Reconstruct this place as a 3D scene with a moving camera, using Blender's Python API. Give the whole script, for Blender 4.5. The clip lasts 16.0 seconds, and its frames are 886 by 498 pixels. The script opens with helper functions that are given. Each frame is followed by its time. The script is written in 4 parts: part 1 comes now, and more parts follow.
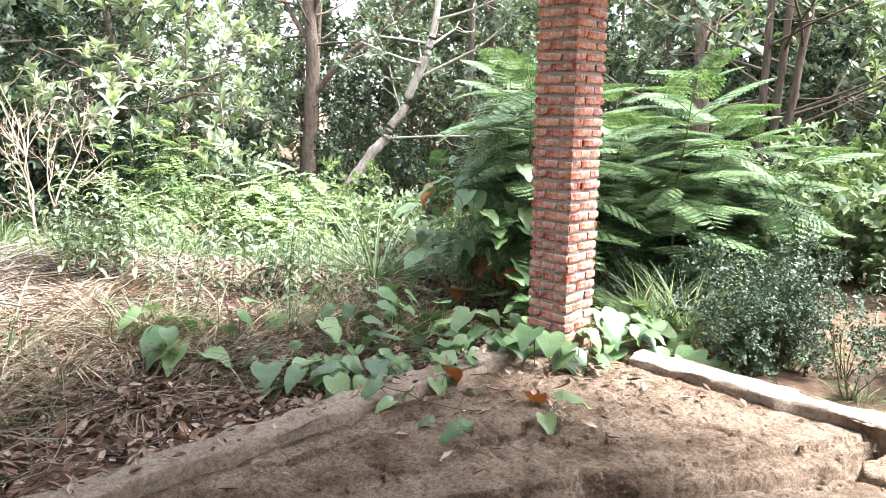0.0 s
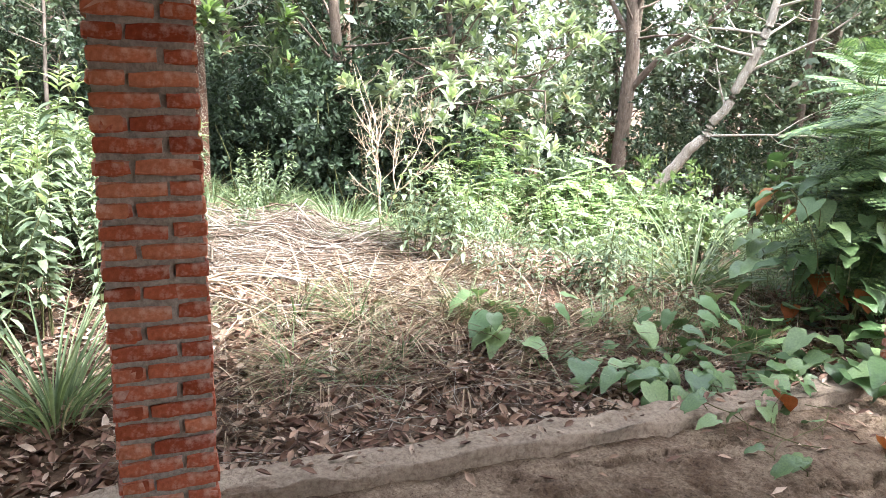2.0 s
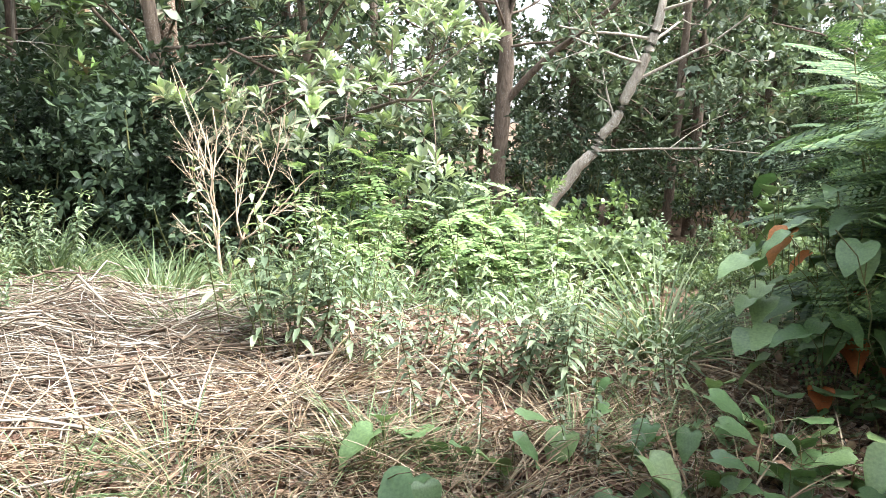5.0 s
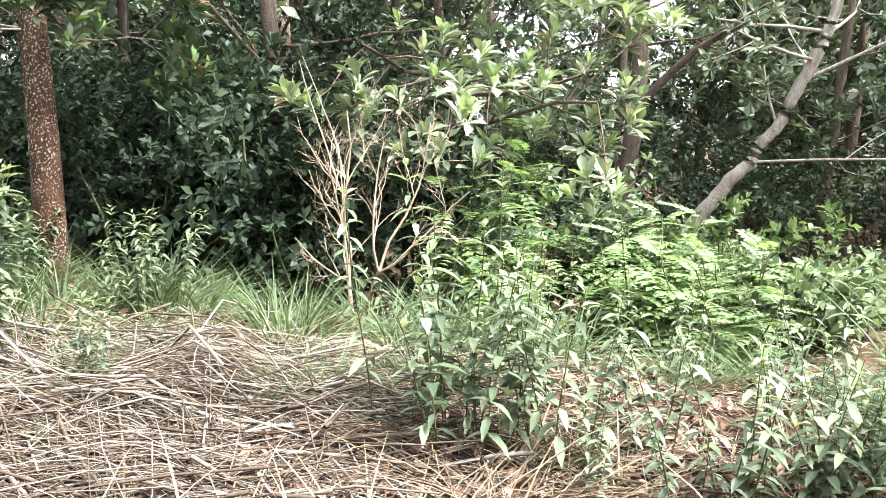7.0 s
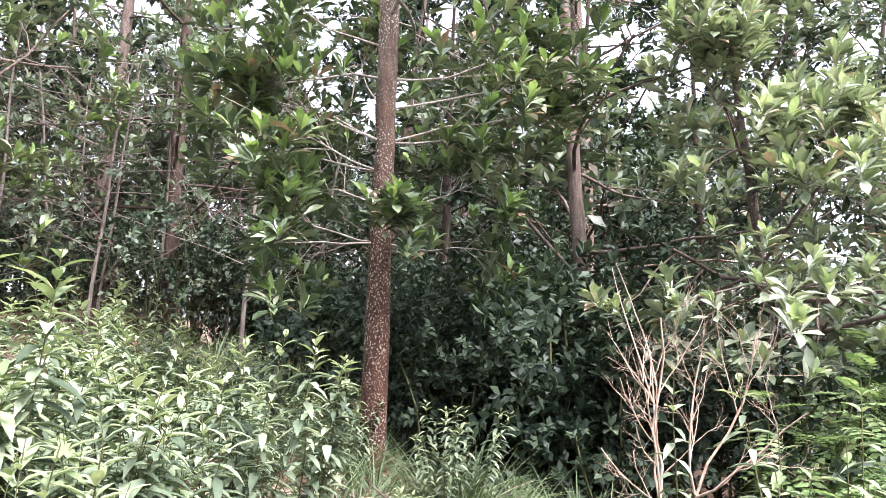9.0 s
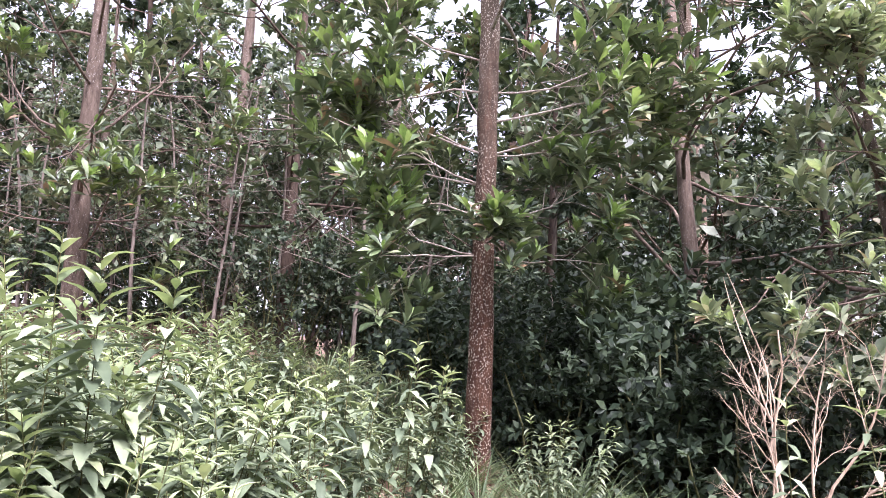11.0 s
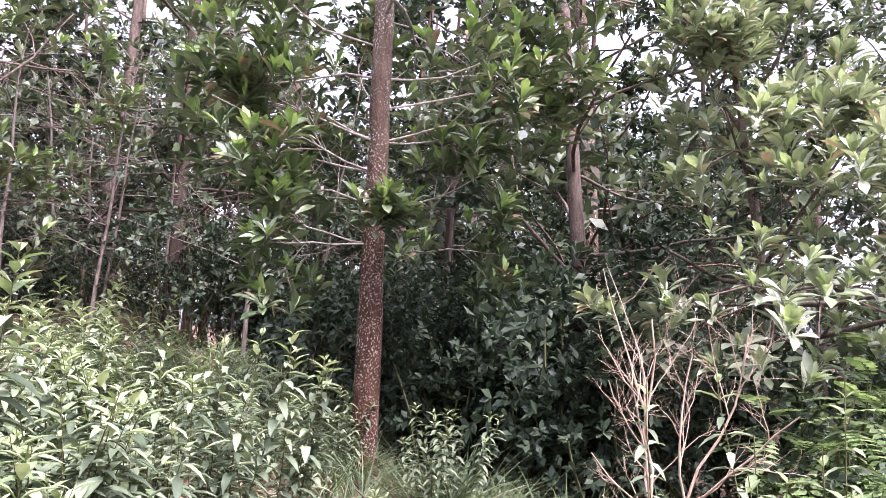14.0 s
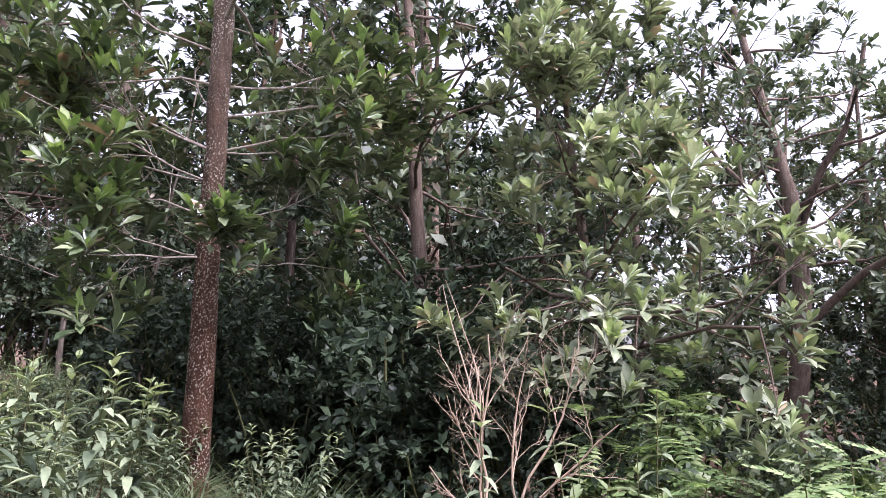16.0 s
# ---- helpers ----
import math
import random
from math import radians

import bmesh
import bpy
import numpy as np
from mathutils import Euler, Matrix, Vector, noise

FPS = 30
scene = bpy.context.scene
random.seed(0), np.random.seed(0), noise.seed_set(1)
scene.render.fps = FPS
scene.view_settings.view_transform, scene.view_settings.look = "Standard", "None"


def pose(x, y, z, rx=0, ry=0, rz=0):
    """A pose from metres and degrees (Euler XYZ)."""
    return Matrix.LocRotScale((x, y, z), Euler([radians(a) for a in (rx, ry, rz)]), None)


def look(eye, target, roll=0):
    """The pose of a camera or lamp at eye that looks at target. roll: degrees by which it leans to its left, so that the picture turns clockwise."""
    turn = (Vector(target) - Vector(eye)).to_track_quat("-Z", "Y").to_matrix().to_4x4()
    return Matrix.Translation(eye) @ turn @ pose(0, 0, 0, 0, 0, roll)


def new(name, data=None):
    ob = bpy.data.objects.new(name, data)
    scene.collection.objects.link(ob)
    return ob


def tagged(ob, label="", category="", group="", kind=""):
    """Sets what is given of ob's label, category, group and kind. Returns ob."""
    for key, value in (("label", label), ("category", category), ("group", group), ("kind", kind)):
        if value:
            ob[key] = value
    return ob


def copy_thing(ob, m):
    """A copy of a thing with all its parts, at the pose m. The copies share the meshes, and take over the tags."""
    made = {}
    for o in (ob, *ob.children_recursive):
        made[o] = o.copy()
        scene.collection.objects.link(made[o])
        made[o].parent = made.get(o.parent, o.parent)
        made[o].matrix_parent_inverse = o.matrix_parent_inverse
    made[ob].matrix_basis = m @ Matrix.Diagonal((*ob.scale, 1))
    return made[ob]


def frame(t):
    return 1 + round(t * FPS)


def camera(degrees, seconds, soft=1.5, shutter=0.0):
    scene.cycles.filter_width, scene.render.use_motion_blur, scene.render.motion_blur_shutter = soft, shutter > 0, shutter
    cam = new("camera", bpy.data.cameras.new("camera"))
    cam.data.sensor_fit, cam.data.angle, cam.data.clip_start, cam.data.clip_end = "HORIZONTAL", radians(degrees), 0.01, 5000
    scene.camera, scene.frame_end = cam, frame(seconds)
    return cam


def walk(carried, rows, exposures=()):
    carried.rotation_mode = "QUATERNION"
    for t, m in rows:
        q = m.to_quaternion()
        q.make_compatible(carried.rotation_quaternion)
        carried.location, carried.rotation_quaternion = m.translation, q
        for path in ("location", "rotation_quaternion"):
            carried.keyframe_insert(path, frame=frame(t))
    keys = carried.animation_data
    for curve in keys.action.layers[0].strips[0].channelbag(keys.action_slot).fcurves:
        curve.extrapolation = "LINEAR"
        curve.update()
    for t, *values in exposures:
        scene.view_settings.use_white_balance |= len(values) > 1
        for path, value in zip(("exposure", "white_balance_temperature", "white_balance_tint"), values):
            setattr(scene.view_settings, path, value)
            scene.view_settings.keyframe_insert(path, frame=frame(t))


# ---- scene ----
cam = camera(63.5, 16.0, soft=0.8)

# seconds, x, y, z, turn to the left, tilt, roll
PATH = [
    (0, 0.944, 0.603, 1.637, 13.77, -10.88, 0.65),
    (0.5, 0.890, 0.621, 1.655, 20.64, -10.61, 0.85),
    (1, 0.833, 0.610, 1.656, 26.48, -10.88, 1.00),
    (1.5, 0.795, 0.547, 1.661, 32.41, -10.92, 1.25),
    (2, 0.757, 0.530, 1.662, 37.30, -11.69, 1.00),
    (2.5, 0.642, 0.644, 1.624, 40.59, -11.95, 1.20),
    (3, 0.466, 0.931, 1.609, 40.13, -11.83, 1.10),
    (3.5, 0.286, 1.209, 1.628, 37.79, -10.81, 0.75),
    (4, 0.072, 1.515, 1.666, 32.91, -10.78, 0.55),
    (4.2, -0.032, 1.627, 1.651, 30.40, -10.69, 0.65),
    (6.3, -1.304, 2.708, 1.591, 24.47, -10.00, -0.19),
    (6.5, -1.386, 2.753, 1.587, 26.79, -10.21, 0.18),
    (7, -1.585, 2.847, 1.597, 32.90, -9.53, -0.12),
    (7.5, -1.708, 2.888, 1.589, 39.71, -5.66, -0.03),
    (8, -1.740, 2.860, 1.605, 46.98, -0.40, 0.68),
    (8.5, -1.737, 2.850, 1.616, 52.22, 4.22, 1.16),
    (9, -1.727, 2.820, 1.629, 55.83, 6.12, 1.39),
    (9.5, -1.699, 2.822, 1.631, 58.76, 7.31, 1.66),
    (10, -1.706, 2.826, 1.610, 59.70, 7.26, 1.72),
    (10.2, -1.686, 2.816, 1.608, 60.76, 7.62, 1.76),
    (12.3, -1.702, 2.979, 1.591, 67.97, 5.75, 2.35),
    (12.5, -1.701, 2.983, 1.594, 67.71, 6.34, 2.49),
    (13, -1.682, 2.983, 1.606, 64.98, 6.96, 2.37),
    (13.5, -1.690, 2.993, 1.601, 61.08, 6.46, 2.17),
    (14, -1.691, 3.003, 1.598, 56.99, 6.61, 1.72),
    (14.5, -1.668, 3.013, 1.594, 53.47, 7.12, 1.58),
    (15, -1.648, 3.026, 1.600, 49.06, 7.19, 1.23),
    (15.5, -1.697, 3.024, 1.607, 45.35, 7.57, 1.26),
    (16, -1.688, 3.014, 1.626, 44.42, 7.84, 0.82),
]


def stand(x, y, z, turn, tilt, roll):
    return pose(x, y, z, 90 + tilt, 0, turn) @ pose(0, 0, 0, 0, 0, roll)


EXPOSURE = [(0.0, 3.48, 6000, 11), (2.5, 3.42, 6000, 11), (4.2, 3.15, 6050, 8), (6.3, 2.9, 6200, 6), (7.5, 2.87, 6050, 12), (8.5, 2.73, 5950, 21), (10.2, 2.44, 5900, 29), (13.0, 2.44, 5950, 40), (14.5, 2.33, 5900, 36), (15.0, 2.14, 5900, 34), (16.0, 1.85, 5850, 32)]
walk(cam, [(r[0], stand(*r[1:])) for r in PATH], EXPOSURE)

# ---- sky and sun (bright overcast) ----
SUN_TURN, SUN_HEIGHT = 80.0, 58.0
world = bpy.data.worlds.new("overcast")
scene.world = world
world.use_nodes = True
wn = world.node_tree.nodes
sky = wn.new("ShaderNodeTexSky")
sky.sky_type = "NISHITA"
sky.sun_disc = False
sky.sun_elevation = radians(SUN_HEIGHT)
sky.sun_rotation = radians(SUN_TURN)
sky.air_density, sky.dust_density, sky.ozone_density = 1.0, 2.5, 1.0
wn["Background"].inputs[1].default_value = 0.135
cloud = wn.new("ShaderNodeHueSaturation")
cloud.inputs["Saturation"].default_value = 0.3
world.node_tree.links.new(sky.outputs[0], cloud.inputs["Color"])
world.node_tree.links.new(cloud.outputs[0], wn["Background"].inputs[0])
sun = new("sun", bpy.data.lights.new("sun", "SUN"))
sun.data.energy, sun.data.angle, sun.data.color = 2.5, radians(20), (1.0, 0.98, 0.95)
sun.matrix_world = look((0, 0, 30), (-30 * math.sin(radians(SUN_TURN)) / math.tan(radians(SUN_HEIGHT)),
                                     -30 * math.cos(radians(SUN_TURN)) / math.tan(radians(SUN_HEIGHT)), 0))


# ---- materials ----
def shader(name, rough=0.6, spec=0.4):
    m = bpy.data.materials.new(name)
    m.use_nodes = True
    n = m.node_tree.nodes
    p = n["Principled BSDF"]
    p.inputs["Roughness"].default_value = rough
    p.inputs["Specular IOR Level"].default_value = spec
    return m, n, m.node_tree.links, p


def ramp(n, l, src, stops):
    r = n.new("ShaderNodeValToRGB")
    e = r.color_ramp.elements
    while len(e) < len(stops):
        e.new(0.5)
    for el, (pos, c) in zip(e, stops):
        el.position, el.color = pos, (*c, 1)
    l.new(src, r.inputs[0])
    return r.outputs[0]


def noise_tex(n, l, scale, detail=4, rough=0.6, stretch=None):
    t = n.new("ShaderNodeTexNoise")
    t.inputs["Scale"].default_value, t.inputs["Detail"].default_value, t.inputs["Roughness"].default_value = scale, detail, rough
    c = n.new("ShaderNodeTexCoord")
    src = c.outputs["Object"]
    if stretch:
        mp = n.new("ShaderNodeMapping")
        mp.inputs["Scale"].default_value = stretch
        l.new(src, mp.inputs[0])
        src = mp.outputs[0]
    l.new(src, t.inputs["Vector"])
    return t.outputs[0]


def mix(n, l, fac, a, b, kind="MIX"):
    m = n.new("ShaderNodeMix")
    m.data_type, m.blend_type = "RGBA", kind
    for i, v in ((0, fac), (6, a), (7, b)):
        if isinstance(v, (int, float)):
            m.inputs[i].default_value = v
        elif isinstance(v, tuple):
            m.inputs[i].default_value = (*v, 1)
        else:
            l.new(v, m.inputs[i])
    return m.outputs[2]


def bump(n, l, p, height, strength=0.4, dist=0.01):
    b = n.new("ShaderNodeBump")
    b.inputs["Strength"].default_value, b.inputs["Distance"].default_value = strength, dist
    l.new(height, b.inputs["Height"])
    l.new(b.outputs[0], p.inputs["Normal"])


def leaf_material(name, dark, mid, light, rough=0.45, spec=0.5, through_light=0.3, odd=None, blotch=14.0, single=False):
    """A leaf: its colour varies from leaf to leaf and in blotches, and it lets some light through."""
    m, n, l, p = shader(name, rough, spec)
    g = n.new("ShaderNodeNewGeometry")
    stops = [(0.0, dark), (0.5, mid), (0.93, light)]
    if odd:
        stops.append((0.97, odd))
    by = n.new("ShaderNodeObjectInfo").outputs["Random"] if single else g.outputs["Random Per Island"]
    c = ramp(n, l, by, stops)
    spots = ramp(n, l, noise_tex(n, l, blotch, 3), [(0.35, (0.72, 0.74, 0.7)), (0.7, (1.15, 1.12, 1.05))])
    c = mix(n, l, 1.0, c, spots, "MULTIPLY")
    l.new(c, p.inputs["Base Color"])
    t = n.new("ShaderNodeBsdfTranslucent")
    l.new(mix(n, l, 1.0, c, (1.15, 1.2, 0.8), "MULTIPLY"), t.inputs[0])
    ms = n.new("ShaderNodeMixShader")
    ms.inputs[0].default_value = through_light
    l.new(p.outputs[0], ms.inputs[1])
    l.new(t.outputs[0], ms.inputs[2])
    l.new(ms.outputs[0], n["Material Output"].inputs[0])
    return m


def bark_material(name, a, b, spot=None, spot_from=0.6, grain=(1, 1, 0.25), scale=22.0, lichen=None):
    m, n, l, p = shader(name, 0.9, 0.15)
    f = noise_tex(n, l, scale, 5, 0.65, stretch=grain)
    c = ramp(n, l, f, [(0.3, a), (0.68, b)])
    if lichen:
        # a grey crust that covers more of the bark higher up the trunk
        height = n.new("ShaderNodeSeparateXYZ")
        l.new(n.new("ShaderNodeTexCoord").outputs["Object"], height.inputs[0])
        up = n.new("ShaderNodeMapRange")
        up.inputs["From Min"].default_value, up.inputs["From Max"].default_value = 1.3, 4.2
        l.new(height.outputs["Z"], up.inputs["Value"])
        crust = ramp(n, l, noise_tex(n, l, 9.0, 5, 0.7, stretch=(1, 1, 0.5)), [(0.3, (0.35, 0.35, 0.35)), (0.7, (1, 1, 1))])
        c = mix(n, l, mix(n, l, 1.0, up.outputs[0], crust, "MULTIPLY"), c, mix(n, l, f, tuple(0.45 * v for v in lichen), tuple(1.5 * v for v in lichen)))
    if spot:
        k = ramp(n, l, noise_tex(n, l, 75.0, 2, 0.5, stretch=(1, 1, 0.85)), [(spot_from, (0, 0, 0)), (spot_from + 0.05, (1, 1, 1))])
        big = ramp(n, l, noise_tex(n, l, 2.2, 2), [(0.35, (0.15, 0.15, 0.15)), (0.6, (1, 1, 1))])
        c = mix(n, l, mix(n, l, 1.0, k, big, "MULTIPLY"), c, spot)
    l.new(c, p.inputs["Base Color"])
    bump(n, l, p, f, 0.7, 0.02)
    return m


def dry_material(name, stops, rough=0.8):
    m, n, l, p = shader(name, rough, 0.25)
    g = n.new("ShaderNodeNewGeometry")
    c = ramp(n, l, g.outputs["Random Per Island"], stops)
    c = mix(n, l, 1.0, c, ramp(n, l, noise_tex(n, l, 30, 3), [(0.3, (0.7, 0.7, 0.7)), (0.7, (1.15, 1.15, 1.15))]), "MULTIPLY")
    l.new(c, p.inputs["Base Color"])
    return m


GLOSSY = leaf_material("broad_leaf", (0.055, 0.085, 0.04), (0.11, 0.15, 0.07), (0.23, 0.27, 0.155), 0.34, 0.6, 0.14, (0.28, 0.19, 0.12))
GLOSSY_YOUNG = leaf_material("broad_leaf_shoot", (0.15, 0.24, 0.065), (0.2, 0.3, 0.09), (0.27, 0.36, 0.13), 0.4, 0.5, 0.3)
PALE_BROAD = leaf_material("pale_broad_leaf", (0.125, 0.163, 0.092), (0.225, 0.268, 0.162), (0.41, 0.445, 0.31), 0.36, 0.6, 0.18, (0.36, 0.27, 0.18))
PALE_YOUNG = leaf_material("pale_broad_shoot", (0.25, 0.33, 0.15), (0.34, 0.42, 0.21), (0.44, 0.5, 0.31), 0.4, 0.5, 0.3)
# dark understorey leaf, coloured darker still for the thicket's deep shade
SHADE_DARKLEAF = leaf_material("shade_dark_leaf", (0.02, 0.034, 0.02), (0.04, 0.06, 0.034), (0.075, 0.105, 0.06), 0.5, 0.25, 0.15)
FARLEAF = leaf_material("far_leaf", (0.06, 0.085, 0.05), (0.11, 0.145, 0.086), (0.2, 0.235, 0.155), 0.5, 0.4, 0.25, (0.21, 0.175, 0.13))
BRIGHTLEAF = leaf_material("bright_leaf", (0.075, 0.115, 0.05), (0.14, 0.195, 0.085), (0.26, 0.32, 0.16), 0.5, 0.35, 0.3)
LIME = leaf_material("pinnate_leaf", (0.115, 0.19, 0.075), (0.195, 0.285, 0.115), (0.34, 0.425, 0.205), 0.5, 0.35, 0.35)
FERN = leaf_material("feathery_leaf", (0.045, 0.085, 0.036), (0.09, 0.15, 0.06), (0.2, 0.275, 0.11), 0.5, 0.35, 0.25)
WEED = leaf_material("weed_leaf", (0.065, 0.09, 0.054), (0.15, 0.193, 0.12), (0.28, 0.33, 0.21), 0.6, 0.25, 0.25)
WEED_YOUNG = leaf_material("weed_shoot", (0.16, 0.21, 0.1), (0.23, 0.285, 0.148), (0.34, 0.39, 0.225), 0.6, 0.25, 0.3)
HEART = leaf_material("vine_leaf", (0.07, 0.125, 0.05), (0.12, 0.19, 0.08), (0.2, 0.28, 0.125), 0.42, 0.45, 0.25, single=True)
REDLEAF = leaf_material("dry_vine_leaf", (0.22, 0.06, 0.025), (0.30, 0.09, 0.03), (0.34, 0.14, 0.05), 0.6, 0.3, 0.25, single=True)
GRASS = leaf_material("grass_blade", (0.08, 0.119, 0.056), (0.142, 0.197, 0.096), (0.271, 0.317, 0.178), 0.5, 0.35, 0.3, (0.416, 0.37, 0.262))
DRYGRASS = dry_material("dry_grass", [(0.0, (0.1, 0.06, 0.036)), (0.5, (0.24, 0.17, 0.105)), (1.0, (0.42, 0.34, 0.24))])
STRAW = dry_material("straw", [(0.0, (0.06, 0.038, 0.026)), (0.45, (0.135, 0.1, 0.07)), (0.75, (0.25, 0.205, 0.16)), (1.0, (0.42, 0.385, 0.33))])
LITTER = dry_material("dead_leaf", [(0.0, (0.075, 0.04, 0.029)), (0.35, (0.175, 0.1, 0.068)), (0.7, (0.315, 0.205, 0.14)), (1.0, (0.5, 0.395, 0.305))])
BARK = bark_material("spotted_bark", (0.026, 0.012, 0.007), (0.105, 0.052, 0.031), (0.5, 0.44, 0.35), 0.57, lichen=(0.14, 0.112, 0.083))
GREYBARK = bark_material("grey_bark", (0.06, 0.042, 0.032), (0.175, 0.132, 0.1), (0.32, 0.29, 0.255), 0.62)
DARKBARK = bark_material("dark_bark", (0.035, 0.025, 0.02), (0.10, 0.07, 0.05))
DEADWOOD = bark_material("bleached_wood", (0.27, 0.19, 0.125), (0.5, 0.395, 0.29))
PALEBARK = bark_material("pale_bark", (0.16, 0.125, 0.095), (0.4, 0.345, 0.28), (0.55, 0.52, 0.47), 0.56)
SAPLINGBARK = bark_material("sapling_bark", (0.09, 0.07, 0.055), (0.22, 0.185, 0.15))
STEM = bark_material("green_stem", (0.07, 0.08, 0.03), (0.14, 0.13, 0.06))

SOIL, n, l, p = shader("soil", 0.95, 0.1)
f = noise_tex(n, l, 9, 8, 0.7)
c = ramp(n, l, f, [(0.3, (0.05, 0.032, 0.022)), (0.5, (0.13, 0.085, 0.058)), (0.72, (0.24, 0.17, 0.12))])
far = ramp(n, l, noise_tex(n, l, 0.5, 3), [(0.4, (0.9, 0.9, 0.9)), (0.65, (0.62, 0.60, 0.52))])
l.new(mix(n, l, 1.0, c, far, "MULTIPLY"), p.inputs["Base Color"])
bump(n, l, p, f, 0.8, 0.03)

SLAB, n, l, p = shader("worn_concrete", 0.92, 0.15)
f = noise_tex(n, l, 48, 9, 0.78)
c = ramp(n, l, f, [(0.30, (0.055, 0.037, 0.025)), (0.45, (0.16, 0.118, 0.084)), (0.58, (0.26, 0.205, 0.152)), (0.75, (0.42, 0.355, 0.285))])
stain = ramp(n, l, noise_tex(n, l, 2.3, 6, 0.7), [(0.36, (0.45, 0.37, 0.31)), (0.58, (1.1, 1.05, 1.0))])
c = mix(n, l, 1.0, c, stain, "MULTIPLY")
pits = ramp(n, l, noise_tex(n, l, 95, 3, 0.6), [(0.30, (0.25, 0.22, 0.2)), (0.40, (1, 1, 1))])
l.new(mix(n, l, 1.0, c, pits, "MULTIPLY"), p.inputs["Base Color"])
bump(n, l, p, f, 1.0, 0.02)

KERB, n, l, p = shader("kerb_concrete", 0.9, 0.2)
f = noise_tex(n, l, 30, 9, 0.76)
c = ramp(n, l, f, [(0.3, (0.16, 0.114, 0.08)), (0.6, (0.41, 0.32, 0.24))])
l.new(c, p.inputs["Base Color"])
chips = ramp(n, l, noise_tex(n, l, 70, 3, 0.6), [(0.32, (0, 0, 0)), (0.42, (1, 1, 1))])
bump(n, l, p, mix(n, l, 1.0, f, chips, "MULTIPLY"), 1.0, 0.03)

PLASTER, n, l, p = shader("plaster", 0.95, 0.15)
f = noise_tex(n, l, 7, 6, 0.65)
l.new(ramp(n, l, f, [(0.3, (0.34, 0.29, 0.24)), (0.7, (0.48, 0.43, 0.37))]), p.inputs["Base Color"])
bump(n, l, p, f, 0.3, 0.01)

MORTAR, n, l, p = shader("mortar", 0.95, 0.1)
f = noise_tex(n, l, 45, 6, 0.75)
l.new(ramp(n, l, f, [(0.3, (0.17, 0.145, 0.12)), (0.7, (0.38, 0.33, 0.285))]), p.inputs["Base Color"])
bump(n, l, p, f, 1.0, 0.012)



def brick_material(name, dust_from, dust_most):
    m, n, l, p = shader(name, 0.9, 0.15)
    f = noise_tex(n, l, 55, 6, 0.7)
    info = n.new("ShaderNodeObjectInfo")
    c = ramp(n, l, info.outputs["Random"], [(0.0, (0.22, 0.045, 0.022)), (0.5, (0.34, 0.09, 0.045)), (1.0, (0.43, 0.165, 0.09))])
    c = mix(n, l, 1.0, c, ramp(n, l, f, [(0.3, (0.7, 0.66, 0.62)), (0.7, (1.2, 1.2, 1.2))]), "MULTIPLY")
    dust = ramp(n, l, noise_tex(n, l, 14, 5, 0.7), [(dust_from, (0, 0, 0)), (dust_from + 0.22, (dust_most,) * 3)])
    l.new(mix(n, l, dust, c, (0.52, 0.42, 0.36)), p.inputs["Base Color"])
    bump(n, l, p, f, 0.7, 0.008)
    return m


BRICK = brick_material("red_brick", 0.50, 0.6)
# paler copy of the brick: chalk dust, raised to carry daylight on the pillar
LIT_CHALKY_BRICK = brick_material("lit_chalky_brick", 0.42, 0.72)


# ---- mesh tools ----
def grain(x, y, scale, seed=0):
    """Smooth value noise in two dimensions, -1 to 1."""
    r = np.random.RandomState(seed)
    tab = r.uniform(-1, 1, (64, 64))
    x, y = np.asarray(x, float) * scale, np.asarray(y, float) * scale
    i, j = np.floor(x).astype(int), np.floor(y).astype(int)
    a, b = x - i, y - j
    a, b = a * a * (3 - 2 * a), b * b * (3 - 2 * b)
    t = lambda p, q: tab[p % 64, q % 64]
    return (t(i, j) * (1 - a) + t(i + 1, j) * a) * (1 - b) + (t(i, j + 1) * (1 - a) + t(i + 1, j + 1) * a) * b


def mesh(name, verts, faces, material, smooth=True):
    me = bpy.data.meshes.new(name)
    me.from_pydata(np.asarray(verts, float).reshape(-1, 3).tolist() if not isinstance(verts, list) else verts, [],
                   np.asarray(faces).tolist() if not isinstance(faces, list) else faces)
    me.materials.append(material)
    if smooth:
        me.polygons.foreach_set("use_smooth", np.ones(len(me.polygons), bool))
    return me


def part(name, me, parent, label=""):
    ob = new(name, me)
    ob.parent = parent
    if label:
        tagged(ob, label)
    return ob


def from_bm(name, bm, material):
    me = bpy.data.meshes.new(name)
    bm.to_mesh(me)
    bm.free()
    me.materials.append(material)
    return me


def thing(name, m, label, category, group="", kind=""):
    ob = new(name)
    ob.empty_display_size = 0.2
    ob.matrix_basis = m
    return tagged(ob, label, category, group, kind)


def unit(a):
    a = np.asarray(a, float)
    return a / np.maximum(np.linalg.norm(a, axis=-1, keepdims=True), 1e-9)


def spread(template, pos, ways, ups, size):
    """Copies of a small shape (verts, quads) at many places: its y points along ways, its z towards ups."""
    v, q = np.asarray(template[0], float), np.asarray(template[1], int)
    pos, y = np.asarray(pos, float), unit(ways)
    x = unit(np.cross(y, ups))
    z = np.cross(x, y)
    s = np.broadcast_to(np.asarray(size, float).reshape(-1, 1) if np.ndim(size) < 2 else size, (len(pos), 3))[:, None, :]
    w = v[None] * s
    out = pos[:, None] + w[..., 0:1] * x[:, None] + w[..., 1:2] * y[:, None] + w[..., 2:3] * z[:, None]
    faces = q[None] + (np.arange(len(pos)) * len(v))[:, None, None]
    return out.reshape(-1, 3), faces.reshape(-1, q.shape[1])


